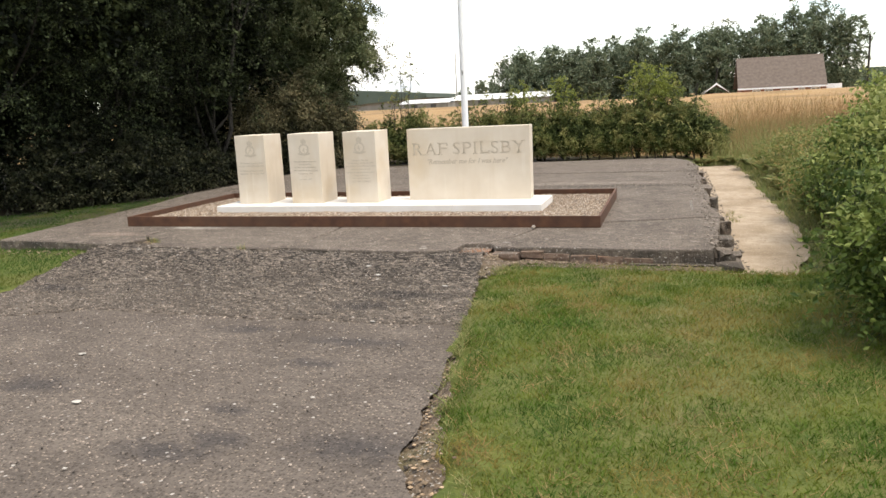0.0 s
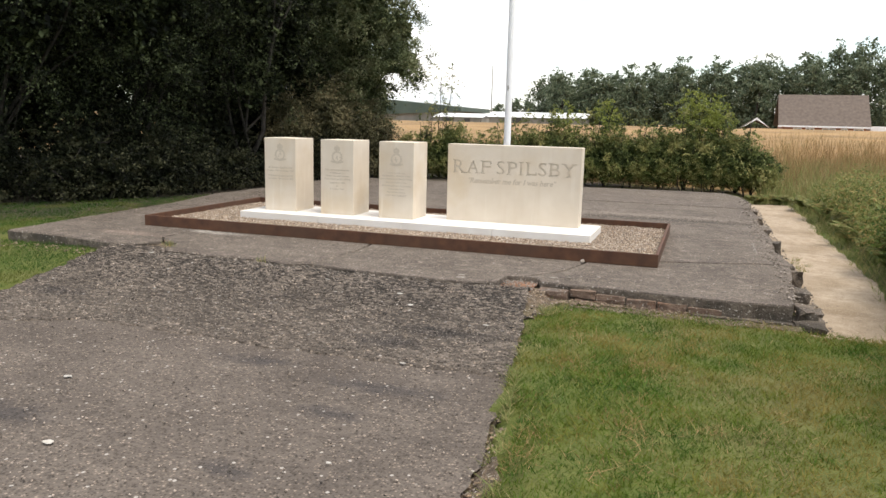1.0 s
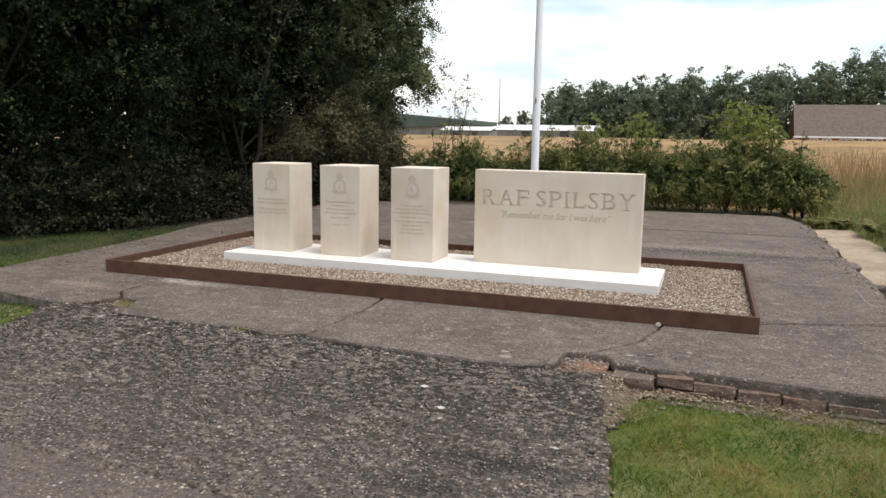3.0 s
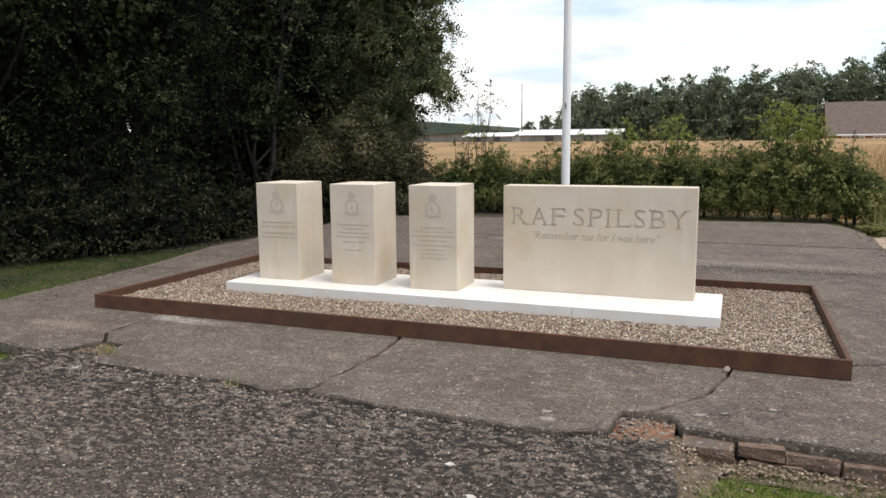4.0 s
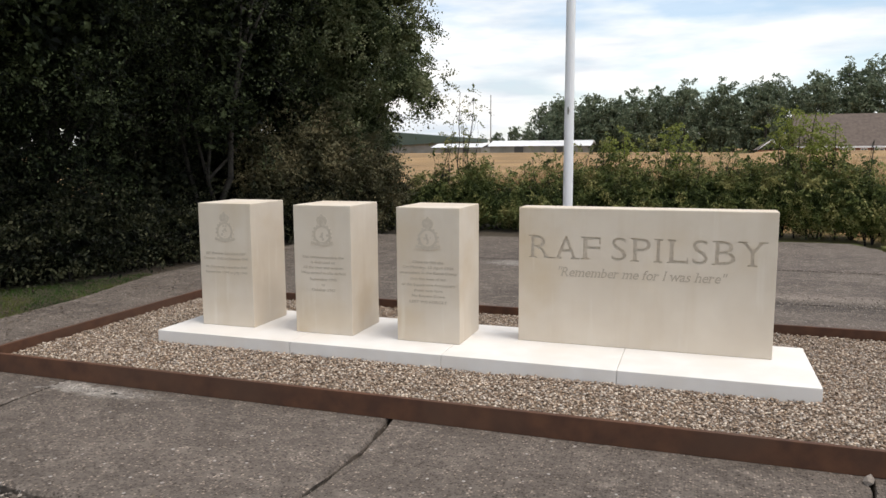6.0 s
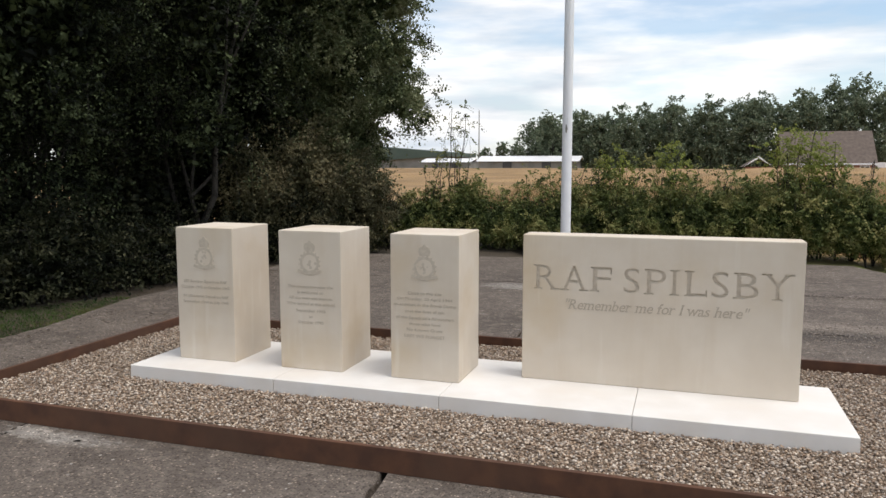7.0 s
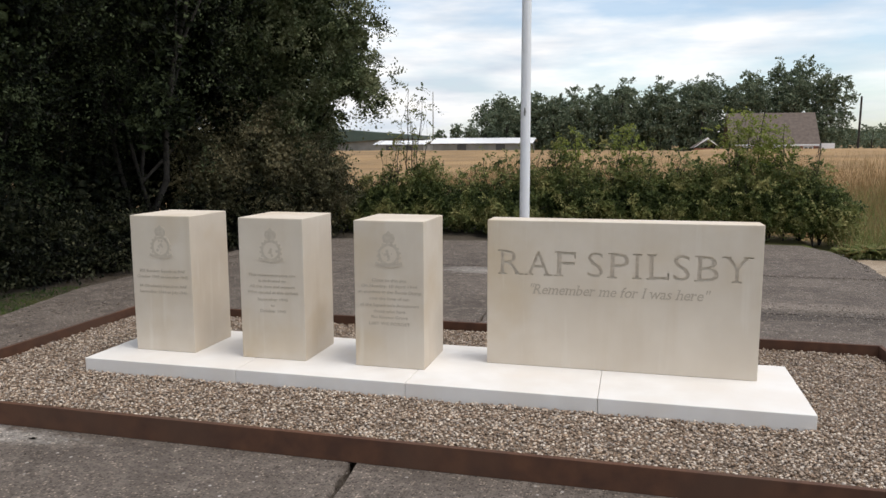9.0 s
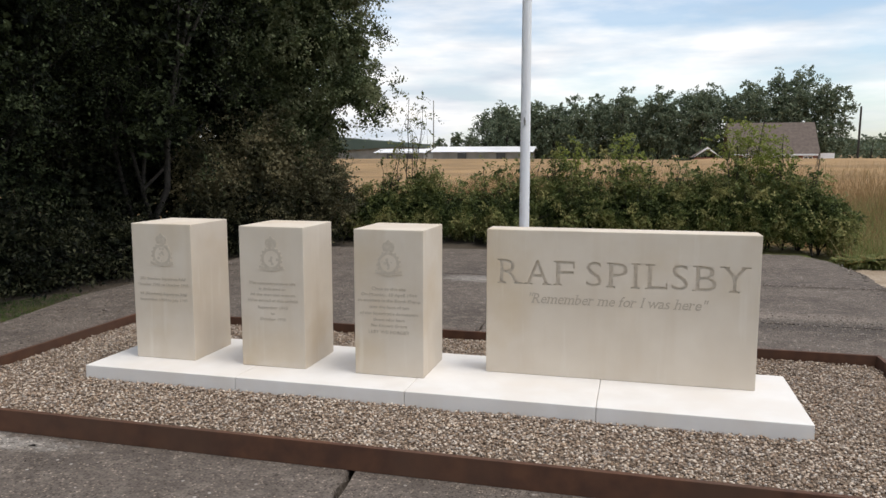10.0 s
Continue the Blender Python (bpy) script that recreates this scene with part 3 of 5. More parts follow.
drive = strip("drive_rough_strip", np.arange(-5.1, -2.31, 0.024), lambda y: drive_left(y) + ragged(y, 0.05), lambda y: drive_right(y) + ragged(y, 0.03, 2), 170,
              lambda x, y: drive_z(x, y) + groove(x, y) + np.where(y > lip(x), 0.009, -0.05) + 0.006 * wob(x, y, 11, 2) + 0.006 * wob(x, y * 2.2, 17, 1) + rng.uniform(-0.006, 0.006, np.shape(x)) * np.clip((y + 4.6) / 1.2, 0.3, 1), M_ROUGH)
tagged(drive, "eroded dark tarmac strip with exposed chippings before the slab", "drive", kind="structure")
drive2 = strip("drive", np.linspace(-13, STEP + 0.3, 230), lambda y: drive_left(y) + ragged(y, 0.04), lambda y: drive_right(y) + ragged(y, 0.03, 2), 130,
               lambda x, y: drive_z(x, y) + np.where(y > lip(x) + 0.12, -0.03, 0.0) + 0.003 * wob(x, y, 9, 4) + rng.uniform(-0.002, 0.002, np.shape(x)), M_DRIVE)
tagged(drive2, "old grey concrete drive with dark stains", "drive", kind="structure")

path = strip("path", np.arange(-2.6, 8.5, 0.05), lambda y: 6.52 + 0.0 * y, lambda y: 7.46 + 0.06 * wob(0.0 * y, y, 2.1) + ragged(y, 0.012) - 0.22 * np.clip(-y - 1.0, 0, 1.5), 26,
             lambda x, y: -0.2 + 0.012 * wob(x, y, 4) + rng.uniform(-0.003, 0.003, np.shape(x)), M_PATH)
tagged(path, "pale trodden earth path beside the slab", "path", kind="structure")


# ---- the concrete slab, in cracked bays ----
def bay(outline, z1=0.0, z0=-0.24, amp=0.02, seed=0.0):
    """A bay of the slab: plan outline with broken edges, worn arris."""
    pts = []
    for (xa, ya), (xb, yb) in zip(outline, outline[1:] + outline[:1]):
        n = max(1, int(math.hypot(xb - xa, yb - ya) / 0.07))
        for k in range(n):
            x, y = xa + (xb - xa) * k / n, ya + (yb - ya) * k / n
            e = amp if k else amp * 0.4
            pts.append((x + e * float(wob(x, y, 9, seed)), y + e * float(wob(x, y, 8, seed + 3))))
    cx, cy = sum(p[0] for p in pts) / len(pts), sum(p[1] for p in pts) / len(pts)
    bm = bmesh.new()
    top = [bm.verts.new((x + (cx - x) * 0.006, y + (cy - y) * 0.006, z1)) for x, y in pts]
    mid = [bm.verts.new((x, y, z1 - 0.014)) for x, y in pts]
    low = [bm.verts.new((x + 0.02 * float(wob(x, y, 13)), y + 0.02 * float(wob(x, y, 12, 5)), z0)) for x, y in pts]
    bm.faces.new(top)
    n = len(pts)
    for a, b in ((top, mid), (mid, low)):
        for i in range(n):
            bm.faces.new((a[i], b[i], b[(i + 1) % n], a[(i + 1) % n])).material_index = 1 if a is mid else 0
    bmesh.ops.recalc_face_normals(bm, faces=bm.faces[:])
    return bm


slab = thing("pavement", "weathered concrete foundation slab with cracked bays and broken edges", "slab", kind="structure")
part("panel", bay([(-2.15, -2.22), (-1.3, -2.24), (-0.36, -2.40), (-0.16, -2.29), (-0.06, -2.04), (-0.224, -1.85), (-0.234, -1.5), (-0.242, -1.1), (-0.222, -1.1), (-0.212, -1.5), (-0.198, -1.83), (-0.03, -2.02), (0.2, -2.05), (0.3, -2.41), (0.36, -2.47), (1.02, -2.52), (1.48, -2.48), (1.86, -2.56), (2.09, -2.43), (2.14, -1.95), (2.155, -1.62), (2.105, -1.15),
                   (2.08, 5.25), (-2.6, 5.2), (-2.72, 2.6), (-2.4, 1.0), (-2.3, -0.5)], seed=1), M_SLAB, slab)
part("panel", bay([(2.12, -2.5), (2.45, -2.56), (3.08, -2.6), (3.68, -2.62), (3.97, -2.5), (4.0, -2.2), (4.13, -2.17), (4.27, -1.99), (4.45, -1.7), (4.545, -1.3), (4.58, -0.84), (2.135, -0.9), (2.183, -1.62), (2.17, -1.94)], seed=2), M_SLAB, slab)
part("panel", bay([(4.15, -2.18), (4.27, -2.17), (4.34, -2.32), (5.1, -2.34), (5.77, -2.38), (6.42, -2.36), (6.5, -1.5), (6.58, -0.46), (6.33, -0.45), (5.76, -0.66), (5.28, -0.82), (4.6, -0.83), (4.562, -1.3), (4.467, -1.7), (4.287, -1.985)], z1=-0.003, seed=6), M_SLAB, slab)
part("panel", bay([(2.15, -0.87), (5.28, -0.772), (5.76, -0.612), (6.33, -0.402), (6.62, -0.42), (6.5, 0.7), (6.56, 1.6), (6.48, 3.0), (2.11, 3.06)], seed=3), M_SLAB, slab)
part("panel", bay([(2.11, 3.09), (6.46, 3.03), (6.55, 4.2), (6.5, 5.3), (2.1, 5.25)], z1=-0.004, seed=4, amp=0.03), M_SLAB, slab)
part("panel", bay([(-2.6, 5.23), (2.08, 5.28), (6.48, 5.33), (6.55, 6.6), (6.4, 7.8), (6.1, 8.5), (5.3, 8.5), (1.0, 8.0), (-2.7, 7.6)], z1=-0.002, seed=5, amp=0.03), M_SLAB, slab)


for panel in slab.children:
    panel.data.materials.append(M_SLABSIDE)

# ---- memorial ----
GRAVEL_Z, PLINTH_Z, TOP_Z = 0.062, 0.146, 1.121


def text_mesh(body, size, depth, italic=0.0, width=None, bold=0.0):
    cu = bpy.data.curves.new("lettering", "FONT")
    cu.body, cu.size, cu.extrude, cu.shear, cu.align_x, cu.offset, cu.resolution_u = body, size, depth, italic, "CENTER", bold, 3
    ob = new("lettering", cu)
    me = bpy.data.meshes.new_from_object(ob.evaluated_get(bpy.context.evaluated_depsgraph_get()))
    bpy.data.objects.remove(ob)
    co = np.empty(len(me.vertices) * 3, np.float32)
    me.vertices.foreach_get("co", co)
    co = co.reshape(-1, 3)
    if width:
        co[:, 0] *= width / (co[:, 0].max() - co[:, 0].min())
    co[:, 0] -= (co[:, 0].max() + co[:, 0].min()) / 2
    me.vertices.foreach_set("co", co.ravel())
    return me


def upright(x, y, z):
    return Matrix.Translation((x, y, z)) @ Matrix.Rotation(radians(90), 4, "X")


def carve(block, cutters):
    """Sinks closed meshes into a stone."""
    obs = []
    for me, m in cutters:
        ob = new("cutter", me)
        ob.matrix_world = m
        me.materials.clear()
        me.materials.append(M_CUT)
        mod = block.modifiers.new("cut", "BOOLEAN")
        mod.object, mod.solver, mod.operation, mod.use_self = ob, "EXACT", "DIFFERENCE", True
        mod.material_mode = "TRANSFER"
        obs.append(ob)
    me = bpy.data.meshes.new_from_object(block.evaluated_get(bpy.context.evaluated_depsgraph_get()))
    block.modifiers.clear()
    block.data = me
    for ob in obs:
        bpy.data.objects.remove(ob)


X0, X1 = -0.211, 4.482
joints = [X0, X0 + (X1 - X0) * 0.25, X0 + (X1 - X0) * 0.5, X0 + (X1 - X0) * 0.75, X1]
plinth = thing("plinth", "low white limestone plinth laid in four slabs on gravel", "plinth", at=(0, 0, 0))
for a, b in zip(joints, joints[1:]):
    part("slab", box(a + 0.001, -0.287, 0.0, b - 0.001, 0.66, PLINTH_Z, 0.006), M_PLINTH, plinth)

name_stone = thing("memorial_stone", "wide cream limestone memorial block with engraved lettering on plinth", "memorial stone")
name_block = part("block", box(2.543, 0.268, PLINTH_Z, 4.253, 0.478, TOP_Z, 0.007), M_STONE, name_stone)


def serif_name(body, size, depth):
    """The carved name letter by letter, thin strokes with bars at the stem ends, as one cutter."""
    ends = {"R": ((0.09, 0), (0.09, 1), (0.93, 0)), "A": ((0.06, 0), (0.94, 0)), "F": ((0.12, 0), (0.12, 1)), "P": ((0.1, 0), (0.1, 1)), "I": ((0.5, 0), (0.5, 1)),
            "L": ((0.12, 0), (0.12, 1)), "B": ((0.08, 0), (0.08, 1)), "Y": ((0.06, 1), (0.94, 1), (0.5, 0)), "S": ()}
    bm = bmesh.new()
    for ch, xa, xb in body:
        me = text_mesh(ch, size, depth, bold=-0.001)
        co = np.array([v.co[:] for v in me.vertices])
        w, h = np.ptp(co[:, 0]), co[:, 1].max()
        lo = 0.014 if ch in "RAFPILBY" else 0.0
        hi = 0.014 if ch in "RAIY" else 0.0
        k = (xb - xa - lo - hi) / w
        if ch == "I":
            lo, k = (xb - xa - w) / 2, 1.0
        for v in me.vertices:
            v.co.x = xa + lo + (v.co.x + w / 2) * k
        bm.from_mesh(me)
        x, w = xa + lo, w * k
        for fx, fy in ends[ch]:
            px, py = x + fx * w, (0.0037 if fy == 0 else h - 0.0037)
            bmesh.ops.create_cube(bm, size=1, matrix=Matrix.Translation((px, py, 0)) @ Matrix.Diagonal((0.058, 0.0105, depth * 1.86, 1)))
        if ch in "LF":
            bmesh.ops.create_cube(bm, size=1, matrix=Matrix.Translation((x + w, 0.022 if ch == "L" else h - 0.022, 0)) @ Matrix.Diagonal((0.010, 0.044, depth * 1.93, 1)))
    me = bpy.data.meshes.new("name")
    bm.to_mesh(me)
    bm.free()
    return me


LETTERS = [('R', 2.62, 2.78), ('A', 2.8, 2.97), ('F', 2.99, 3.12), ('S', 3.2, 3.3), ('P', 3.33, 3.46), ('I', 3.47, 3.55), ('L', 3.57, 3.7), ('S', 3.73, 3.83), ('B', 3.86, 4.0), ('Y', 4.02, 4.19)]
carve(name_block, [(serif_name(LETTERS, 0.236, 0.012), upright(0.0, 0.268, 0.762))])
def serif_quote(body, size, depth, slant, width, bold):
    """The quotation in slanted letters, with short bars at the stem ends."""
    span = lambda t: float(np.ptp([v.co.x for v in text_mesh("|" + t + "|", size, 0.0).vertices]))
    feet = {"R": ((0.1, 0), (0.1, 1), (0.92, 0)), "I": ((0.5, 0), (0.5, 1)), "m": ((0.06, 0), (0.5, 0), (0.94, 0), (0.0, 1)), "r": ((0.16, 0), (0.06, 1)), "b": ((0.06, 1),), "f": ((0.42, 0),),
            "h": ((0.1, 0), (0.9, 0), (0.04, 1)), "w": ((0.05, 1), (0.95, 1)), "a": ((0.96, 0),)}
    bm, base = bmesh.new(), span("")
    for i, ch in enumerate(body):
        if ch == " ":
            continue
        mid = (span(body[:i]) + span(body[:i + 1])) / 2 - base
        me = text_mesh(ch, size, depth, bold=bold)
        co = np.array([v.co[:] for v in me.vertices])
        w, h = np.ptp(co[:, 0]), co[:, 1].max()
        for v in me.vertices:
            v.co.x += mid
        bm.from_mesh(me)
        for fx, fy in feet.get(ch, ()):
            bmesh.ops.create_cube(bm, size=1, matrix=Matrix.Translation((mid + (fx - 0.5) * w, 0.002 if fy == 0 else h - 0.002, 0)) @ Matrix.Diagonal((0.019, 0.0055, depth * 1.9, 1)))
    for v in bm.verts:
        v.co.x += slant * v.co.y
    lo, hi = min(v.co.x for v in bm.verts), max(v.co.x for v in bm.verts)
    for v in bm.verts:
        v.co.x = (v.co.x - (lo + hi) / 2) * width / (hi - lo)
    me = bpy.data.meshes.new("quotation")
    bm.to_mesh(me)
    bm.free()
    return me


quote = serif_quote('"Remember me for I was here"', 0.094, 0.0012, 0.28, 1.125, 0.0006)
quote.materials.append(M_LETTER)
q = new("inscription", quote)
q.matrix_world = upright(3.396, 0.2674, 0.638)
q.parent = name_stone

edging = thing("edging_frame", "rust-brown steel edging frame round the gravel bed", "edging")
FX0, FX1, FY0, FY1, FZ = -1.04, 5.288, -1.163, 1.462, 0.132
for b in ((FX0, FY0, 0, FX1, FY0 + 0.03, FZ), (FX0, FY1 - 0.03, 0, FX1, FY1, FZ), (FX0, FY0 + 0.03, 0, FX0 + 0.03, FY1 - 0.03, FZ), (FX1 - 0.03, FY0 + 0.03, 0, FX1, FY1 - 0.03, FZ)):
    part("board", box(*b, 0.004), M_RUST, edging)

bed = sheet("gravel_bed", np.arange(FX0 + 0.03, FX1 - 0.02, 0.05), np.arange(FY0 + 0.03, FY1 - 0.02, 0.05), lambda x, y: GRAVEL_Z - 0.015 + 0.008 * wob(x, y, 3), M_GRAVELBED)
tagged(bed, "bed of brown pea gravel inside the edging", "gravel", kind="structure")
n = 82000
gx, gy = rng.uniform(FX0 + 0.04, FX1 - 0.04, n), rng.uniform(FY0 + 0.04, FY1 - 0.04, n)
ok = ~((gx > X0 - 0.005) & (gx < X1 + 0.005) & (gy > -0.292) & (gy < 0.665))
gx, gy = gx[ok], gy[ok]
gp = np.column_stack([gx, gy, GRAVEL_Z - 0.004 + 0.008 * wob(gx, gy, 3) + rng.uniform(-0.006, 0.006, len(gx))])
gv, gf = join([pebbles(gp[gy < -0.28], 0.0158), pebbles(gp[gy >= -0.28], 0.0175, 0.7, True)])
tagged(array_mesh("gravel", gv, gf, M_GRAVEL, smooth=True), "loose brown and cream pea gravel stones", "gravel", kind="stuff")


def disc(x, z, r, y0, y1, hole=0.0, seg=32):
    """A flat ring or disc standing against the stone's face."""
    bm = bmesh.new()
    rings = []
    for y in (y0, y1):
        for rad in ((r, hole) if hole else (r,)):
            rings.append([bm.verts.new((x + rad * math.cos(2 * math.pi * k / seg), y, z + rad * math.sin(2 * math.pi * k / seg))) for k in range(seg)])
    for k in range(seg):
        k2 = (k + 1) % seg
        if hole:
            for a, b in ((0, 1), (1, 3), (3, 2), (2, 0)):
                bm.faces.new((rings[a][k], rings[a][k2], rings[b][k2], rings[b][k]))
        else:
            bm.faces.new((rings[0][k], rings[0][k2], rings[1][k2], rings[1][k]))
    if not hole:
        bm.faces.new(rings[0])
        bm.faces.new(rings[1][::-1])
    bmesh.ops.recalc_face_normals(bm, faces=bm.faces[:])
    return bm


def shape(points, y0, y1):
    """A flat outline in x and z, given a thickness."""
    bm = bmesh.new()
    a = [bm.verts.new((x, y0, z)) for x, z in points]
    b = [bm.verts.new((x, y1, z)) for x, z in points]
    bm.faces.new(a)
    bm.faces.new(b[::-1])
    for i in range(len(points)):
        j = (i + 1) % len(points)
        bm.faces.new((a[i], a[j], b[j], b[i]))
    bmesh.ops.recalc_face_normals(bm, faces=bm.faces[:])
    return bm


def pillar(x0, x1, label, lines):
    t = thing("memorial_pillar", label, "memorial stone", "memorial pillars")
    part("block", box(x0, 0.0, PLINTH_Z, x1, 0.487, TOP_Z + 0.005, 0.007), M_STONE, t)
    xm = (x0 + x1) / 2 + 0.002
    f = -0.003
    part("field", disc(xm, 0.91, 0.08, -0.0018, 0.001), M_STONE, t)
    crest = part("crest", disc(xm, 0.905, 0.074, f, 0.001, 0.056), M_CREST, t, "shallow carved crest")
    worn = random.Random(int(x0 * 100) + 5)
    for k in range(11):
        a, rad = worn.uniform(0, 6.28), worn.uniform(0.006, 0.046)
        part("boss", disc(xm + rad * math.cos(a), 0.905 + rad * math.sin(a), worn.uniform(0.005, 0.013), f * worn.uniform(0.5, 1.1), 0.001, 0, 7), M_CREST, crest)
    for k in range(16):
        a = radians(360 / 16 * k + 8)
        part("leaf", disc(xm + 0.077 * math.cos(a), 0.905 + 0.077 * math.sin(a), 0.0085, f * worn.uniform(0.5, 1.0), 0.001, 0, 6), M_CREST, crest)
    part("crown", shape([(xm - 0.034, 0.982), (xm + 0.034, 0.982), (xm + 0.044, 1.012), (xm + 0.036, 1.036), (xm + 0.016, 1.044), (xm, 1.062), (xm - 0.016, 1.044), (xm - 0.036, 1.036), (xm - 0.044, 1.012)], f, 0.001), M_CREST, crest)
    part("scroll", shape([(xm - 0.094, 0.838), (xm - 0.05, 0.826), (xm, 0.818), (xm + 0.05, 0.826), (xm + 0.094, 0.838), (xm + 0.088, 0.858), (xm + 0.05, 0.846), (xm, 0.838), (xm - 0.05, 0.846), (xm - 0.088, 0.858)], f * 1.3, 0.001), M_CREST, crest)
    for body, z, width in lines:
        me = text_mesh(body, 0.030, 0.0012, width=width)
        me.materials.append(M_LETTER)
        o = new("inscription", me)
        o.matrix_world = upright(xm, -0.0006, z - 0.012)
        o.parent = t
    return t


pillar(0.0, 0.480, "cream limestone pillar with carved crest and two squadron inscriptions",
       [("207 Bomber Squadron RAF", 0.733, 0.37), ("October 1943 to October 1945", 0.691, 0.41), ("44 (Rhodesia) Squadron RAF", 0.624, 0.385), ("September 1944 to July 1945", 0.582, 0.385)])
pillar(0.857, 1.337, "cream limestone pillar with carved crest and a dedication",
       [("This commemorative site", 0.738, 0.35), ("is dedicated to", 0.698, 0.2), ("All the men and women", 0.658, 0.335), ("Who served at this airfield", 0.617, 0.375), ("September 1943", 0.568, 0.225), ("to", 0.527, 0.028), ("October 1945", 0.487, 0.195)])
pillar(1.70, 2.180, "cream limestone pillar with carved crest and eight-line inscription",
       [("Close to this site", 0.736, 0.235), ("On Monday, 10 April 1944", 0.697, 0.385), ("an accident in the Bomb Dump", 0.658, 0.435), ("cost the lives of ten", 0.614, 0.275), ("of the Squadron's Armourers", 0.570, 0.405), ("those who have", 0.529, 0.22), ("No Known Grave", 0.489, 0.25), ("LEST WE FORGET", 0.445, 0.285)])

flag = thing("flagpole", "tall white painted flagpole standing on the slab", "flagpole", at=(2.086, 5.064, 0))
v, f = tube([(0, 0, 0.0), (0, 0, 2.0), (0, 0, 5.0), (0, 0, 8.5)], [0.066, 0.064, 0.055, 0.045], 20)
array_mesh("pole", v, f, M_WHITE, flag, True)
bm = bmesh.new()
bmesh.ops.create_cone(bm, cap_ends=True, segments=20, radius1=0.12, radius2=0.11, depth=0.03, matrix=Matrix.Translation((0, 0, 0.015)))
part("base_plate", bm, M_WHITE, flag)
bm = bmesh.new()
bmesh.ops.create_cone(bm, cap_ends=True, segments=20, radius1=0.058, radius2=0.02, depth=0.06, matrix=Matrix.Translation((0, 0, 8.53)))
part("cap", bm, M_WHITE, flag)
cleat = part("cleat", box(-0.012, -0.085, 2.02, 0.012, -0.055, 2.06, 0.004), M_SHEDWALL, flag, "small grey cleat")
part("horn", box(-0.008, -0.095, 1.99, 0.008, -0.082, 2.09, 0.003), M_SHEDWALL, cleat)
part("eye", box(0.0, -0.075, 2.17, 0.02, -0.055, 2.19, 0.004), M_WHITE, flag)
v, f = tube([(0.02, -0.072, 2.05), (0.022, -0.066, 5.0), (0.02, -0.055, 8.45)], [0.003, 0.003, 0.003], 5)
array_mesh("halyard", v, f, M_WHITE, flag)


# ---- plants ----
def in_ellipsoid(n, c, r, shell=0.45):
    d = rng.normal(size=(n, 3))
    d /= np.linalg.norm(d, axis=1)[:, None]
    rad = rng.uniform(shell ** 3, 1, n) ** (1 / 3)
    return np.asarray(c) + d * rad[:, None] * np.asarray(r)


def limb(a, b, r0, r1, bend=0.15, k=7, sides=6):
    a, b = np.asarray(a, float), np.asarray(b, float)
    t = np.linspace(0, 1, k)[:, None]
    off = rng.normal(size=3) * bend * np.linalg.norm(b - a)
    p = a + (b - a) * t + off * (t * (1 - t)) * 2 + rng.normal(size=(k, 3)) * 0.02 * t
    return tube(p, np.linspace(r0, r1, k), sides)


def sprays(cs, per, spread, leaf, hub):
    """Leafy sprays: short drooping twigs that fan outwards from each cluster, with leaves set along both sides of them."""
    k = 9
    m = max(2, per // k)
    n = len(cs) * m
    size = np.repeat(rng.uniform(0.6, 1.35, len(cs)), m)
    root = np.repeat(cs, m, 0) + rng.normal(size=(n, 3)) * spread * 0.22
    out = np.repeat(cs - hub, m, 0)
    out /= np.linalg.norm(out, axis=1)[:, None] + 1e-6
    d = rng.normal(size=(n, 3)) + out * 0.7
    d[:, 2] *= 0.75
    d /= np.linalg.norm(d, axis=1)[:, None]
    L = (spread * size * rng.uniform(0.7, 1.5, n))[:, None]
    sag = np.array([0, 0, -0.28])
    at = lambda u: root + d * L * u + sag * L * u * u
    side = np.cross(d, rng.normal(size=(n, 3)))
    side /= np.linalg.norm(side, axis=1)[:, None] + 1e-9
    c = np.stack([at(u) + side * (leaf * rng.uniform(0.25, 0.6, (n, 1)) * (1 if i % 2 else -1)) for i, u in enumerate(np.linspace(0.2, 1.0, k))], 1).reshape(-1, 3)
    w = side * 0.002
    a, b, e = at(0.0), at(0.55), at(1.0)
    tv = np.stack([a - w, a + w, b + w * 0.8, b - w * 0.8, e + w * 0.4, e - w * 0.4], 1).reshape(-1, 3)
    f = 6 * np.arange(0, n, 5)[:, None]
    return c, tv, np.concatenate([f + [0, 1, 2, 3], f + [3, 2, 4, 5]])


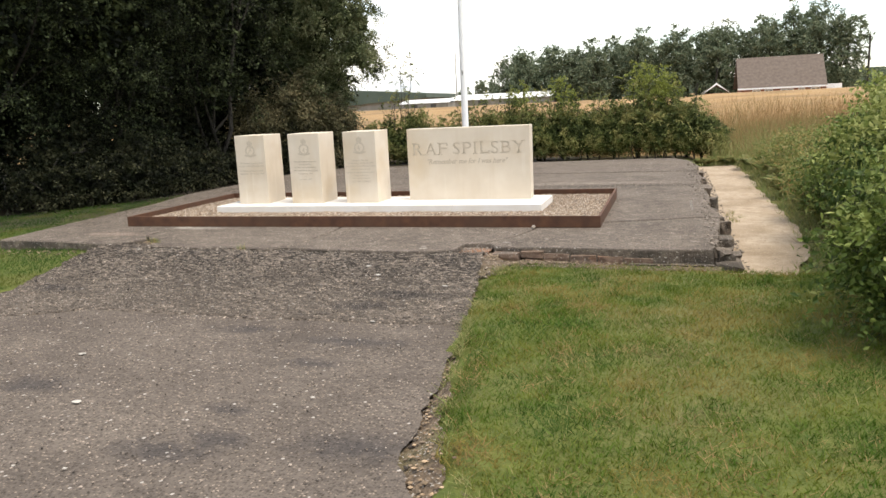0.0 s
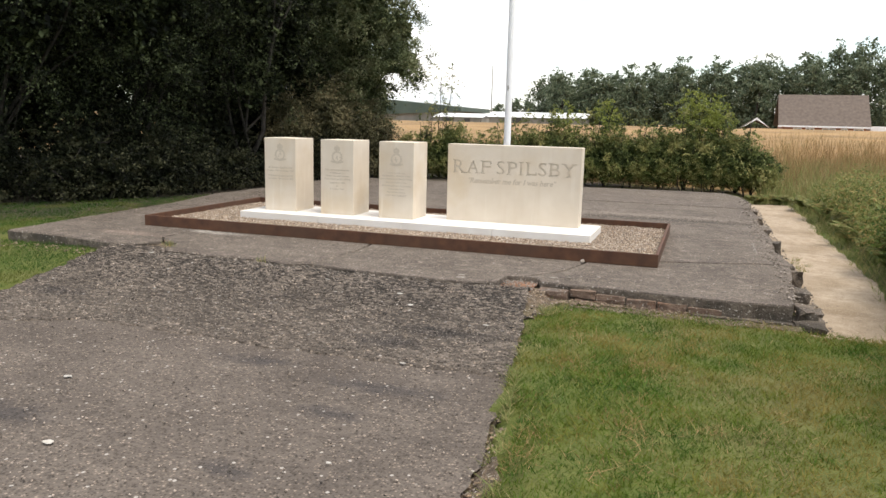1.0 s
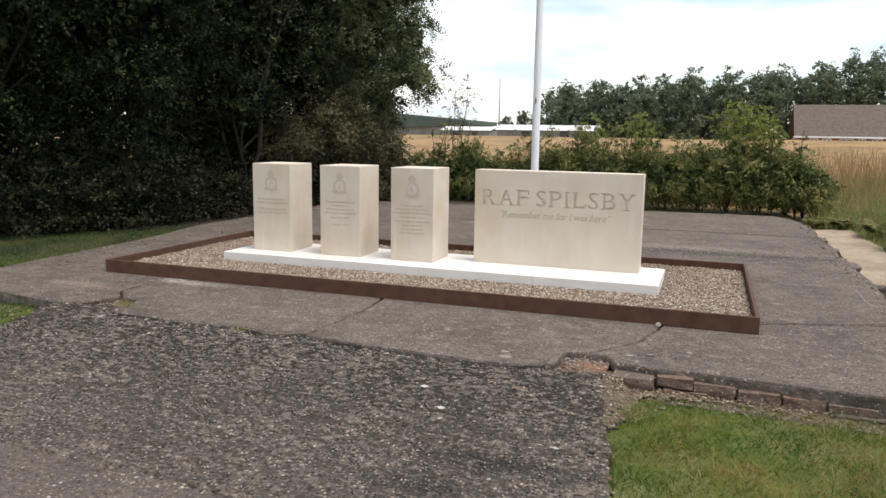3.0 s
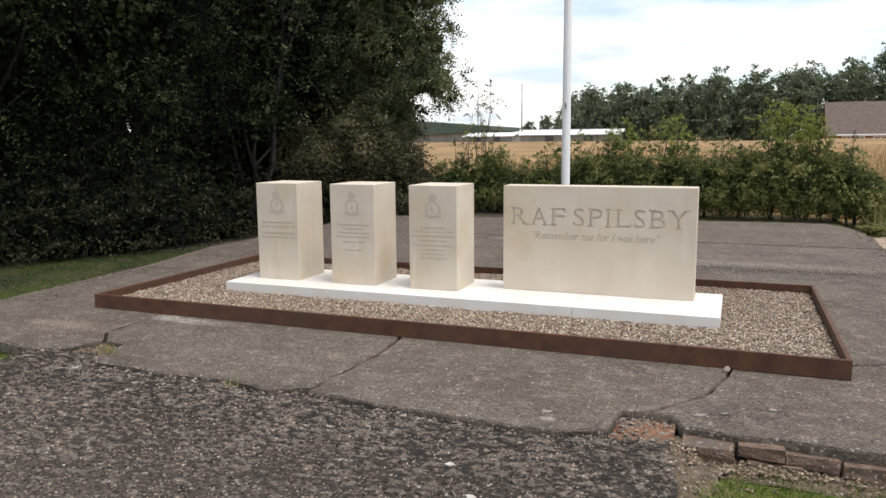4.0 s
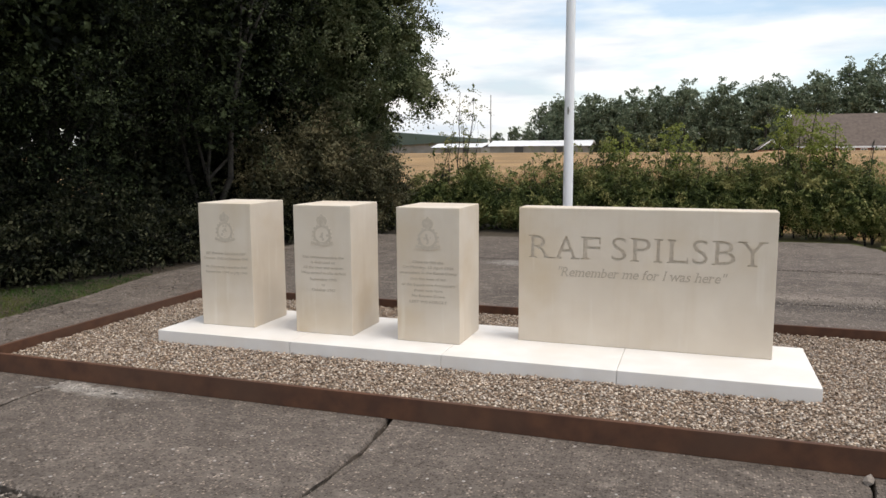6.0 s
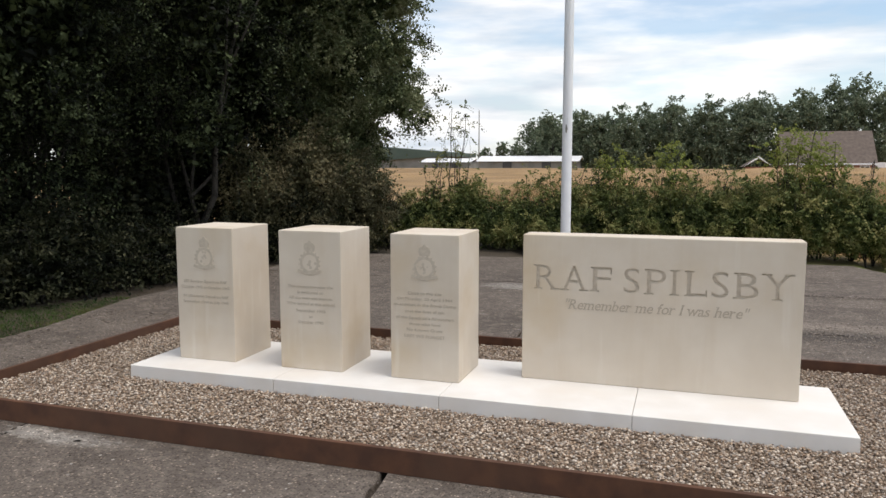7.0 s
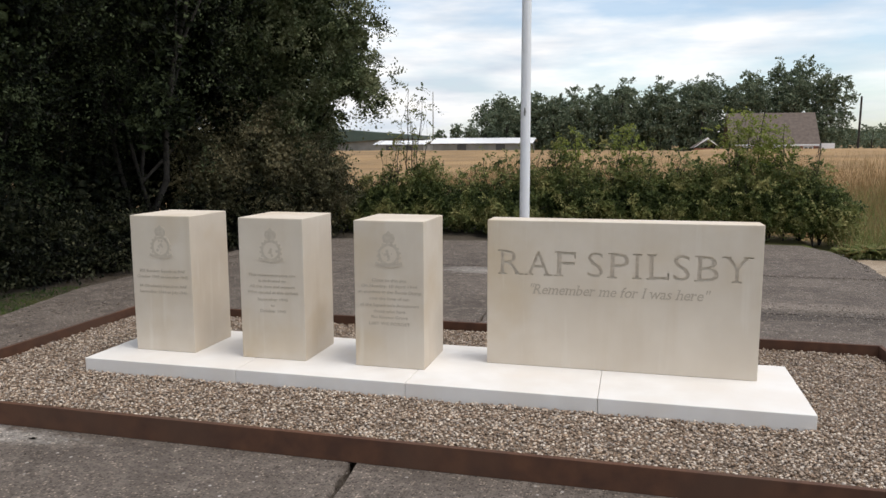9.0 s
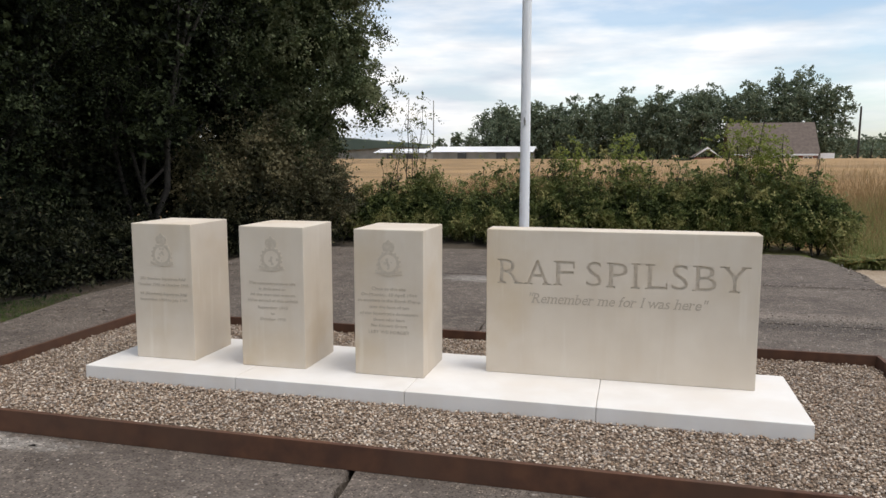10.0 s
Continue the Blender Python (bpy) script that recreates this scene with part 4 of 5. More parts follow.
def tree(label, base, stems, blobs, clusters, per, leaf, mat, spread=0.4, shell=0.5, zmin=0.1, group="", name="tree", limbs=14, core=0, core_leaf=0.2, gap=-0.75, twig=1.0):
    """A tree: stems with limbs, and a crown of many small leaves in clumps within the blobs."""
    t = thing(name, label, "tree" if name == "tree" else "shrub", group, at=base)
    b0 = np.asarray(base)
    chunks, tops = [], []
    for dx, dy, h, r in stems:
        k = 9
        s = np.linspace(0, 1, k)[:, None]
        p = np.array([0, 0, -0.1]) + s * np.array([dx, dy, h + 0.1]) + np.cumsum(rng.normal(size=(k, 3)) * 0.075 * h / 4, 0) * (s > 0)
        chunks.append(tube(p, np.linspace(r, r * 0.35, k), 8))
        tops.append(p)
    cs = []
    vol = np.array([r[0] * r[1] * r[2] for c, r in blobs])
    for (c, r), w in zip(blobs, vol / vol.sum()):
        cs.append(in_ellipsoid(max(3, int(clusters * w)), c, r, shell) - b0)
    cs = np.concatenate(cs)
    cs = cs[(cs[:, 2] > zmin) & (wob(cs[:, 0] + cs[:, 2], cs[:, 1] - 0.7 * cs[:, 2], 1.9, b0[0]) > gap)]
    for v, f in chunks:
        array_mesh("trunk" if name == "tree" else "stem", v, f, M_BARK, t, True)
    chunks = []
    for i in rng.choice(len(cs), min(limbs, len(cs)), False):
        p = tops[rng.integers(len(tops))]
        j = rng.integers(2, len(p))
        chunks.append(limb(p[j], cs[i], twig * (0.012 + 0.018 * (len(p) - j) / len(p) * 2), twig * 0.006))
    if name == "tree" and leaf < 0.12:
        for v, f in chunks:
            array_mesh("branch", v, f, M_BARK, t, True)
        chunks = []
    hub = np.mean([c for c, r in blobs], axis=0) - b0
    c, tv, tf = sprays(cs, per, spread, leaf, hub)
    c = c[c[:, 2] > 0.02]
    foliage = [leaves(c, leaf)]
    if leaf < 0.12:
        chunks.append((tv, tf))
    v, f = join(chunks)
    tagged(array_mesh("twigwork", v, f, M_BARK, t), kind="stuff")
    for (c, r), w in zip(blobs, vol / vol.sum()):
        if core:
            inner = in_ellipsoid(int(core * w), c, np.asarray(r) * 0.6, 0.0) - b0
            foliage.append(leaves(inner[inner[:, 2] > 0.1], core_leaf, 0.7))
    v, f = join(foliage)
    array_mesh("crown", v, f, mat, t)
    return t


HAW = "dense dark-green hawthorn tree at the edge of the slab"
# next two: later blobs are added overhang to shade the ground, the last unseen
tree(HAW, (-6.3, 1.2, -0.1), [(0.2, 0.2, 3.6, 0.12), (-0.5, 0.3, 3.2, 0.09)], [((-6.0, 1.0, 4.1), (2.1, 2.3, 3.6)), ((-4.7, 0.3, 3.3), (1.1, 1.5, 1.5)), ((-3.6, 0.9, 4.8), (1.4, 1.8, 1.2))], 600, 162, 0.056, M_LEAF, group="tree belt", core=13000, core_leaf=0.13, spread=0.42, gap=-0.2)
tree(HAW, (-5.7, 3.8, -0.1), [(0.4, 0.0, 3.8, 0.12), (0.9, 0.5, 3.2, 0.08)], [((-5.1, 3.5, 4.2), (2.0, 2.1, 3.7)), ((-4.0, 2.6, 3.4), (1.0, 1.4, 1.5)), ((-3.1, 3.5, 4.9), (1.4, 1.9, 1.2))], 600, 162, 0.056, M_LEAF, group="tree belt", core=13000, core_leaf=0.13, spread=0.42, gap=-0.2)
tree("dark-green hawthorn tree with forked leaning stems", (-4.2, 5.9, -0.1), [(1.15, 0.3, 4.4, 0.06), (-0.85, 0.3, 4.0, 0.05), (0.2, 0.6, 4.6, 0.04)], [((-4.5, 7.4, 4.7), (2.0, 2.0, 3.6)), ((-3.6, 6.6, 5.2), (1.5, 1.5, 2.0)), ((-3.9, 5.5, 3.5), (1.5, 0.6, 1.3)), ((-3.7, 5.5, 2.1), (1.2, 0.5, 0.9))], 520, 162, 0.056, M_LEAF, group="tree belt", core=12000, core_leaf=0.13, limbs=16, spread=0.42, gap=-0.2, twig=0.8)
tree("green tree with a lit-toned crown overhanging the hedge", (-2.9, 8.8, -0.1), [(0.2, 0.0, 3.6, 0.11)], [((-3.0, 8.8, 4.6), (1.3, 1.6, 3.0)), ((-1.62, 8.7, 2.8), (0.72, 0.9, 0.55)), ((-1.85, 8.8, 3.6), (0.7, 0.9, 0.6)), ((-1.85, 8.8, 4.8), (0.8, 0.9, 0.8)), ((-2.9, 8.8, 1.5), (0.85, 1.3, 1.7))], 820, 144, 0.066, M_LEAF2, group="tree belt", core=13000, core_leaf=0.13, spread=0.29, gap=-0.3)
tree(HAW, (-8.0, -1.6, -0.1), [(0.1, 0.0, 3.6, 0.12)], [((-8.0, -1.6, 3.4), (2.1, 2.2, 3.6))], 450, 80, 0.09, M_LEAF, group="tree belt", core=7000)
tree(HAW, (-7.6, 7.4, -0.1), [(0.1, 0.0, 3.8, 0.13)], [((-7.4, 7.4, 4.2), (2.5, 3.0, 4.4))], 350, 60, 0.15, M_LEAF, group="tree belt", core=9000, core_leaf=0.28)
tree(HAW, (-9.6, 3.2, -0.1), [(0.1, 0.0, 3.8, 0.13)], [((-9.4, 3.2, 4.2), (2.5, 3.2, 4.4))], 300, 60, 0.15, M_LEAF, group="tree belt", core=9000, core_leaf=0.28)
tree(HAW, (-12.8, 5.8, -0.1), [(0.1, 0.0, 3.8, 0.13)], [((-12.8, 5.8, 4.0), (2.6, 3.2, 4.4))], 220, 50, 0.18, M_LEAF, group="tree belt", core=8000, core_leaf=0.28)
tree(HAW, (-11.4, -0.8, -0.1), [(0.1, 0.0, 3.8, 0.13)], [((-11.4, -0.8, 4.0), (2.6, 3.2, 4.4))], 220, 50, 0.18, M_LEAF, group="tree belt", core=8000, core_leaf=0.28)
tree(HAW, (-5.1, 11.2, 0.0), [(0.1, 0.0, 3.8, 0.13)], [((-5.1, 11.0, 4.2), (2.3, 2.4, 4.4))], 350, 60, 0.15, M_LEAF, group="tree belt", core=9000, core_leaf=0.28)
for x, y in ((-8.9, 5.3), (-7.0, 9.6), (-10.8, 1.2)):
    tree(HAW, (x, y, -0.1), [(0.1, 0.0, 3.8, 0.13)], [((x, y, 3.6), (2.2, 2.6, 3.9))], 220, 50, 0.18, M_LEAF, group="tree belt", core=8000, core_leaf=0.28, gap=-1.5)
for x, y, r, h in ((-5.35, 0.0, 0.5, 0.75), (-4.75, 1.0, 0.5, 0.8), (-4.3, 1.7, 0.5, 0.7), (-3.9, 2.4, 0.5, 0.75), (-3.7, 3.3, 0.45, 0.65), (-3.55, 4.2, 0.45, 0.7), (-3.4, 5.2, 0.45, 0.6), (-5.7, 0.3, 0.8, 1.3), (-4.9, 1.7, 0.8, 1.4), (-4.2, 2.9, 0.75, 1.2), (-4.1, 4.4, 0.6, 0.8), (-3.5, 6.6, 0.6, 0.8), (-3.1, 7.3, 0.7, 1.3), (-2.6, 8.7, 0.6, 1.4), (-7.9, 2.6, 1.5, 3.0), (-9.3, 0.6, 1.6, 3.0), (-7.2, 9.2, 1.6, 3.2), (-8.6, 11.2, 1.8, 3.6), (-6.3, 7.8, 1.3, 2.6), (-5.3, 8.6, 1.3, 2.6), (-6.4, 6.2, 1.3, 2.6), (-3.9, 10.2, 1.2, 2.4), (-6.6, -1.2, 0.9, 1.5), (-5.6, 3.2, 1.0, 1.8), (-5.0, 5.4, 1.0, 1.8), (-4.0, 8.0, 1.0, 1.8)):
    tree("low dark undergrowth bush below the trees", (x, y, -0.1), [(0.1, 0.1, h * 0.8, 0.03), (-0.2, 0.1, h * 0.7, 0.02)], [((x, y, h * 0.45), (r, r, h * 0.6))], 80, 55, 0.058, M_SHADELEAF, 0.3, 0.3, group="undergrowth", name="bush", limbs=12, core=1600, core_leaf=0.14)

for x, y, r, h in ((-2.9, 7.5, 0.95, 2.5), (-3.6, 6.9, 0.7, 1.9), (-2.2, 8.2, 0.6, 1.7)):
    tree("olive-brown bush under the tree crowns", (x, y, -0.1), [(0.15, 0.1, h * 0.9, 0.03), (-0.3, 0.1, h * 0.8, 0.025)], [((x, y, h * 0.5), (r, r, h * 0.52))], 160, 70, 0.05, M_OLIVE, 0.24, 0.35, group="undergrowth", name="bush", limbs=18, twig=0.5, core=1800, core_leaf=0.1)
HED = "leafy green hedge shrub behind the slab"
for x, y, r, h in ((-2.3, 9.8, 0.6, 0.75), (-1.55, 9.9, 0.65, 1.1), (-0.75, 10.05, 0.65, 1.3), (0.0, 10.1, 0.6, 0.85), (0.6, 10.15, 0.6, 0.92), (1.3, 10.2, 0.62, 1.1), (2.0, 10.25, 0.62, 1.5), (2.65, 10.3, 0.55, 1.2), (3.3, 10.3, 0.58, 1.45), (3.95, 10.35, 0.55, 1.12), (4.6, 10.35, 0.6, 1.38), (5.25, 10.3, 0.62, 1.6), (5.85, 10.3, 0.6, 1.55), (6.4, 10.3, 0.5, 1.25), (6.75, 10.25, 0.38, 0.95)):
    tree(HED, (x, y, -0.1), [(0.1, 0.0, h * 0.95, 0.022), (-0.25, 0.1, h * 0.9, 0.018), (0.3, -0.1, h * 0.85, 0.018)], [((x, y, h * 0.5), (r, 0.6, h * 0.46)), ((x - 0.3, y - 0.1, h * 0.34), (r * 0.8, 0.62, h * 0.32)), ((x + 0.3, y - 0.1, h * 0.36), (r * 0.8, 0.62, h * 0.34))], 170, 63, 0.056, M_HEDGE, 0.17, 0.55, zmin=0.0, group="hedge", name="shrub", limbs=16, twig=0.4, core=2200, core_leaf=0.12)
# thin leggy saplings rising out of the hedge
for x, y, h, m, lab in ((-1.0, 10.05, 2.65, M_HEDGE, "thin leggy sapling with sparse leaves in the hedge"), (-0.75, 10.1, 2.85, M_HEDGE, "thin leggy sapling with sparse leaves in the hedge"), (-1.35, 9.95, 1.9, M_HEDGE, "thin leggy sapling with sparse leaves in the hedge"),
                        *[(-1.4 + 0.47 * k, 10.1 + 0.12 * math.sin(k * 2.1), (1.3 if k < 7 else 1.55) + 0.2 * math.sin(k * 3.7), M_HEDGE, "thin leggy sapling with sparse leaves in the hedge") for k in range(18)], (1.35, 10.2, 1.7, M_HEDGE, "thin leggy sapling with sparse leaves in the hedge"), (0.9, 10.2, 1.55, M_HEDGE, "thin leggy sapling with sparse leaves in the hedge"),
                        (3.3, 10.3, 2.1, M_SPRIG, "yellow-green sapling shoots above the hedge"), (5.2, 10.35, 2.35, M_SPRIG, "yellow-green sapling shoots above the hedge"), (5.9, 10.3, 2.0, M_SPRIG, "yellow-green sapling shoots above the hedge"), (5.45, 10.2, 2.15, M_SPRIG, "yellow-green sapling shoots above the hedge"), (5.7, 10.45, 2.3, M_SPRIG, "yellow-green sapling shoots above the hedge"), (2.3, 10.3, 1.95, M_SPRIG, "yellow-green sapling shoots above the hedge")):
    big = m == M_SPRIG
    tree(lab, (x, y, -0.1), [(0.12, 0.0, h, 0.014), (-0.12, 0.05, h * 0.86, 0.011)], [((x, y, h * 0.74), (0.36 if big else 0.2, 0.26, h * 0.26))], 54 if big else (15 if h > 1.8 else 32), 18, 0.056, m, 0.16, 0.1, group="saplings", name="sapling", limbs=9, twig=0.22)
ELD = "bright green leafy shrub beside the path"
for x, y, r, h in ((7.74, -4.4, 0.64, 1.05), (8.15, -3.2, 0.68, 1.3), (8.3, -2.0, 0.72, 1.38), (8.3, -0.8, 0.7, 1.25), (8.25, 0.4, 0.55, 0.95), (9.1, -4.4, 0.9, 1.4), (9.3, -3.2, 0.9, 1.5), (9.4, -1.6, 0.9, 1.5)):
    tree(ELD, (x, y, -0.1), [(0.1, 0.0, h * 0.9, 0.02), (-0.3, 0.1, h * 0.8, 0.02), (0.25, -0.2, h * 0.85, 0.018)], [((x, y, h * 0.46), (r, r, h * 0.5)), ((x - 0.1, y - 0.1, h * 0.85), (r * 0.55, r * 0.55, h * 0.28))], 150, 153, 0.054, M_SHRUB, 0.27, 0.45, zmin=0.0, group="path shrubs", name="shrub", limbs=14, twig=0.5, core=900, core_leaf=0.16, gap=-0.4)


def fern(base, n, size, label):
    """A clump of arching fronds with paired leaflets."""
    t = thing("bracken", label, "fern", "bracken", at=base)
    stalks, pts, dirs = [], [], []
    for k in range(n):
        a, L = rng.uniform(0, 2 * math.pi), size * rng.uniform(0.7, 1.2)
        s = np.linspace(0, 1, 9)
        out = L * 0.75 * s ** 1.3
        p = np.column_stack([rng.normal() * size * 0.3 + out * math.cos(a), rng.normal() * size * 0.3 + out * math.sin(a), 0.05 + L * (1.0 * s - 0.45 * s ** 2.4)])
        stalks.append(tube(p, np.linspace(0.006, 0.002, 9), 4))
        side = np.array([-math.sin(a), math.cos(a), 0.0])
        for u in np.linspace(0.3, 1.0, 15):
            c = np.array([np.interp(u, s, p[:, i]) for i in range(3)])
            w = L * 0.34 * (1.08 - u) ** 0.8 + 0.01
            for sg in (-1, 1):
                d = side * sg + np.array([math.cos(a), math.sin(a), -0.25]) * 0.45
                e = c + d * w
                q = np.array([math.cos(a), math.sin(a), 0.1]) * 0.02
                pts.append((c - q, (c + e) / 2 + q * 1.4, e, (c + e) / 2 - q * 1.4))
    v, f = join(stalks)
    array_mesh("stalk", v, f, M_FERN, t)
    v = np.array(pts).reshape(-1, 3)
    array_mesh("frond", v, np.arange(len(v)).reshape(-1, 4), M_FERN, t)
    return t


for x, y, sz in ((7.9, 0.3, 0.75), (8.3, 0.9, 0.85), (7.95, 1.5, 0.75), (8.4, 2.2, 0.85), (7.9, 2.8, 0.75), (8.3, 3.5, 0.85), (7.95, 4.3, 0.75), (8.4, 5.0, 0.9), (7.95, 5.8, 0.75), (8.4, 6.6, 0.85), (9.1, 1.4, 0.95), (9.2, 3.4, 0.95), (9.2, 5.6, 0.95), (7.3, 8.7, 0.5), (6.75, 8.55, 0.42), (7.8, 7.6, 0.7), (9.0, -0.2, 0.95)):
    fern((x, y, float(ground_z(x, y)) - 0.02), 30, sz * 0.62, "yellow-green bracken clump beside the path")

for x, y, r, h in ((8.15, 0.6, 0.6, 0.6), (8.2, 1.9, 0.6, 0.65), (8.25, 3.2, 0.65, 0.65), (8.3, 4.6, 0.65, 0.7), (8.3, 6.0, 0.7, 0.7), (9.2, 1.2, 0.8, 0.9), (9.3, 3.0, 0.8, 0.95), (9.3, 4.9, 0.8, 0.95)):
    tree("straggling weedy bush among the bracken", (x, y, -0.1), [(0.1, 0.0, h * 0.8, 0.012), (-0.2, 0.1, h * 0.7, 0.012)], [((x, y, h * 0.45), (r, r, h * 0.55))], 70, 60, 0.05, M_FERN, 0.2, 0.3, group="weedy bushes", name="bush", limbs=10, twig=0.3)
n = 17000
x, y = rng.uniform(6.95, 10.5, n), rng.uniform(-2.6, 11, n)
k = x > 7.4 + 0.06 * wob(0.0 * y, y, 2.1) - 0.22 * np.clip(-y - 1.0, 0, 1.5) + 0.05 * wob(x, y, 6)
x, y = x[k], y[k]
v, f = blades(np.column_stack([x, y, ground_z(x, y)]), 0.1 + 0.34 * np.clip((x - 7.4) / 0.8, 0, 1), 0.01, 0.6)
tagged(array_mesh("rank_grass", v, f, M_RANK), "rank green and yellowing grass beside the path", "grass", kind="stuff")

# weedy margin between the path's end and the field
n = 26000
x, y = rng.uniform(6.9, 16, n), rng.uniform(8.6, 19, n)
k = (wob(x, y, 1.6, 4) + 0.5 * wob(x, y, 5) > -0.7) & (rng.uniform(8, 22, n) > y)
x, y = x[k], y[k]
v, f = blades(np.column_stack([x, y, ground_z(x, y)]), 0.42 + 0.16 * wob(x, y, 2.2, 9), 0.016, 0.5)
tagged(array_mesh("rank_grass", v, f, M_RANK), "olive-green rank weeds at the margin of the field", "grass", kind="stuff")

# mown lawn
for name, label, n, x0, x1, y0, y1, ok in (
        ("lawn_grass", "short mown green grass with yellowed patches", 260000, 4.2, 10.5, -11.5, -2.36, lambda x, y: (y < -2.435 + 0.04 * wob(x, y, 6, 3) - 0.14 * np.clip(5.0 - x, 0, 0.7)) & (x > drive_right(y) + soil_width(y) + 0.05 * wob(x, y, 4) + 0.04 * wob(x, y, 17)) & (rng.uniform(0, 1, len(x)) < np.clip((9.8 - x) / 2.2, 0, 1) * np.clip((y + 11.4) / 1.8, 0, 1))),
        ("lawn_grass", "thin grass beside the trees, darkened in colour for their shade", 150000, -5.5, 0.1, -6.0, 3.0, lambda x, y: (x < drive_left(y) + 0.02) & ~((x > -2.4) & (y > -2.3)) & (x > -5.1 + 0.62 * y))):
    x, y = rng.uniform(x0, x1, n), rng.uniform(y0, y1, n)
    k = ok(x, y)
    x, y = x[k], y[k]
    v, f = blades(np.column_stack([x, y, ground_z(x, y) - 0.003]), 0.034 + 0.008 * wob(x, y, 3.1, 1) + 0.008 * wob(x, y, 8, 5), 0.006, 0.85)
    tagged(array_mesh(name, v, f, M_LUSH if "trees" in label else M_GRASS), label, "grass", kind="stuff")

# uneven growth in the lawn: dark tufts, long pale blades, dead thatch
on_lawn = lambda x, y: (x > drive_right(y) + soil_width(y) + 0.04) & (y < -2.42)
for label, spots, per, spread, h, w, lean, mat in (
        ("darker lush tufts in the mown lawn", 160, 70, 0.06, 0.042, 0.006, 0.8, M_TUFT),
        ("broad dark clover patches in the lawn", 7, 500, 0.16, 0.036, 0.008, 0.95, M_TUFT),
        ("long pale blades standing above the mown lawn", 190, 22, 0.09, 0.065, 0.005, 0.7, M_RANK),
        ("dead yellow thatch lying in the lawn", 200, 80, 0.1, 0.035, 0.005, 1.4, M_STRAW)):
    cx, cy = rng.uniform(4.3, 8.6, spots), rng.uniform(-9.0, -2.5, spots)
    x, y = np.repeat(cx, per) + rng.normal(size=spots * per) * spread, np.repeat(cy, per) + rng.normal(size=spots * per) * spread
    k = on_lawn(x, y)
    v, f = blades(np.column_stack([x[k], y[k], ground_z(x[k], y[k]) - 0.002]), h, w, lean)
    tagged(array_mesh("lawn_tufts", v, f, mat), label, "grass", kind="stuff")
# straggling grass over the bare soil
n = 11000
y = rng.uniform(-9.5, -2.6, n)
x = drive_right(y) + rng.uniform(-0.05, 1, n) ** 1.0 * (soil_width(y) + 0.06)
k = wob(x, y, 6, 2) + 0.5 * wob(x, y, 15) + 0.8 * (x - drive_right(y)) / (soil_width(y) + 0.06) > 0.65
x, y = x[k], y[k]
v, f = blades(np.column_stack([x, y, soil_z(x, y) + 0.003]), 0.045, 0.005, 1.0)
tagged(array_mesh("verge_grass", v, f, M_RANK), "straggling yellowed grass along the drive edge", "grass", kind="stuff")

# dry field grass beyond the hedge and at the path's end
n = 70000
x, y = rng.uniform(-4, 18, n), 9.0 + rng.exponential(7, n)
k = ((x > 6.9) & (rng.uniform(8.5, 18, n) < y) | (x <= 6.9) & (y > 11.2)) & (y < 45)
x, y = x[k], y[k]
v, f = blades(np.column_stack([x, y, ground_z(x, y)]), 0.62, 0.012, 0.25)
tagged(array_mesh("field_grass", v, f, M_STRAW), "tall dry straw-coloured field grass", "grass", kind="stuff")


# ---- distance ----
def prism(x0, y0, x1, y1, z0, eave, ridge, along="x", over=0.3):
    """A gabled roof as a closed shape."""
    bm = bmesh.new()
    if along == "x":
        ym = (y0 + y1) / 2
        sec = [(y0 - over, eave), (ym, ridge), (y1 + over, eave), (ym, ridge - 0.25)]
        ends = [[bm.verts.new((x, a, z)) for a, z in sec] for x in (x0 - over, x1 + over)]
    else:
        xm = (x0 + x1) / 2
        sec = [(x0 - over, eave), (xm, ridge), (x1 + over, eave), (xm, ridge - 0.25)]
        ends = [[bm.verts.new((a, y, z)) for a, z in sec] for y in (y0 - over, y1 + over)]
    for i in range(4):
        bm.faces.new((ends[0][i], ends[0][(i + 1) % 4], ends[1][(i + 1) % 4], ends[1][i]))
    bm.faces.new(ends[0])
    bm.faces.new(ends[1][::-1])
    bmesh.ops.recalc_face_normals(bm, faces=bm.faces[:])
    return bm


house = thing("house", "red-brick bungalow with a brown tiled roof and white windows", "house")
part("wall", box(13.9, 86, 0.2, 22.4, 93, 1.75), M_WALLBRICK, house)
roof = part("roof", prism(13.7, 86, 22.6, 93, 0, 1.8, 5.45), M_ROOF, house)
part("gutter", box(13.35, 85.55, 1.66, 22.95, 85.7, 1.84), M_WHITE, house, "white fascia and gutter")
for k, (xa, xb) in enumerate(((15.0, 15.9), (16.3, 17.2), (18.0, 19.4), (19.9, 20.6), (21.2, 22.2))):
    win = part("window", box(xa, 85.94, 0.5, xb, 86.02, 1.6), M_WHITE, house, "white framed window")
    part("pane", box(xa + 0.1, 85.92, 0.6, (xa + xb) / 2 - 0.05, 85.95, 1.5), M_GLASS, win)
    part("pane", box((xa + xb) / 2 + 0.05, 85.92, 0.6, xb - 0.1, 85.95, 1.5), M_GLASS, win)
part("porch_wall", box(9.8, 84.5, 0.2, 12.1, 88, 1.45), M_WALLBRICK, house)
part("porch_roof", prism(9.6, 84.5, 12.3, 88, 0, 1.45, 2.5, "y"), M_ROOF, house)
part("bargeboard", prism(9.45, 84.0, 12.45, 84.1, 0, 1.4, 2.65, "y", 0.05), M_WHITE, house)
part("lean_to", box(23.0, 87, 0.2, 24.6, 90, 1.95), M_WHITE, house, "white lean-to at the gable")

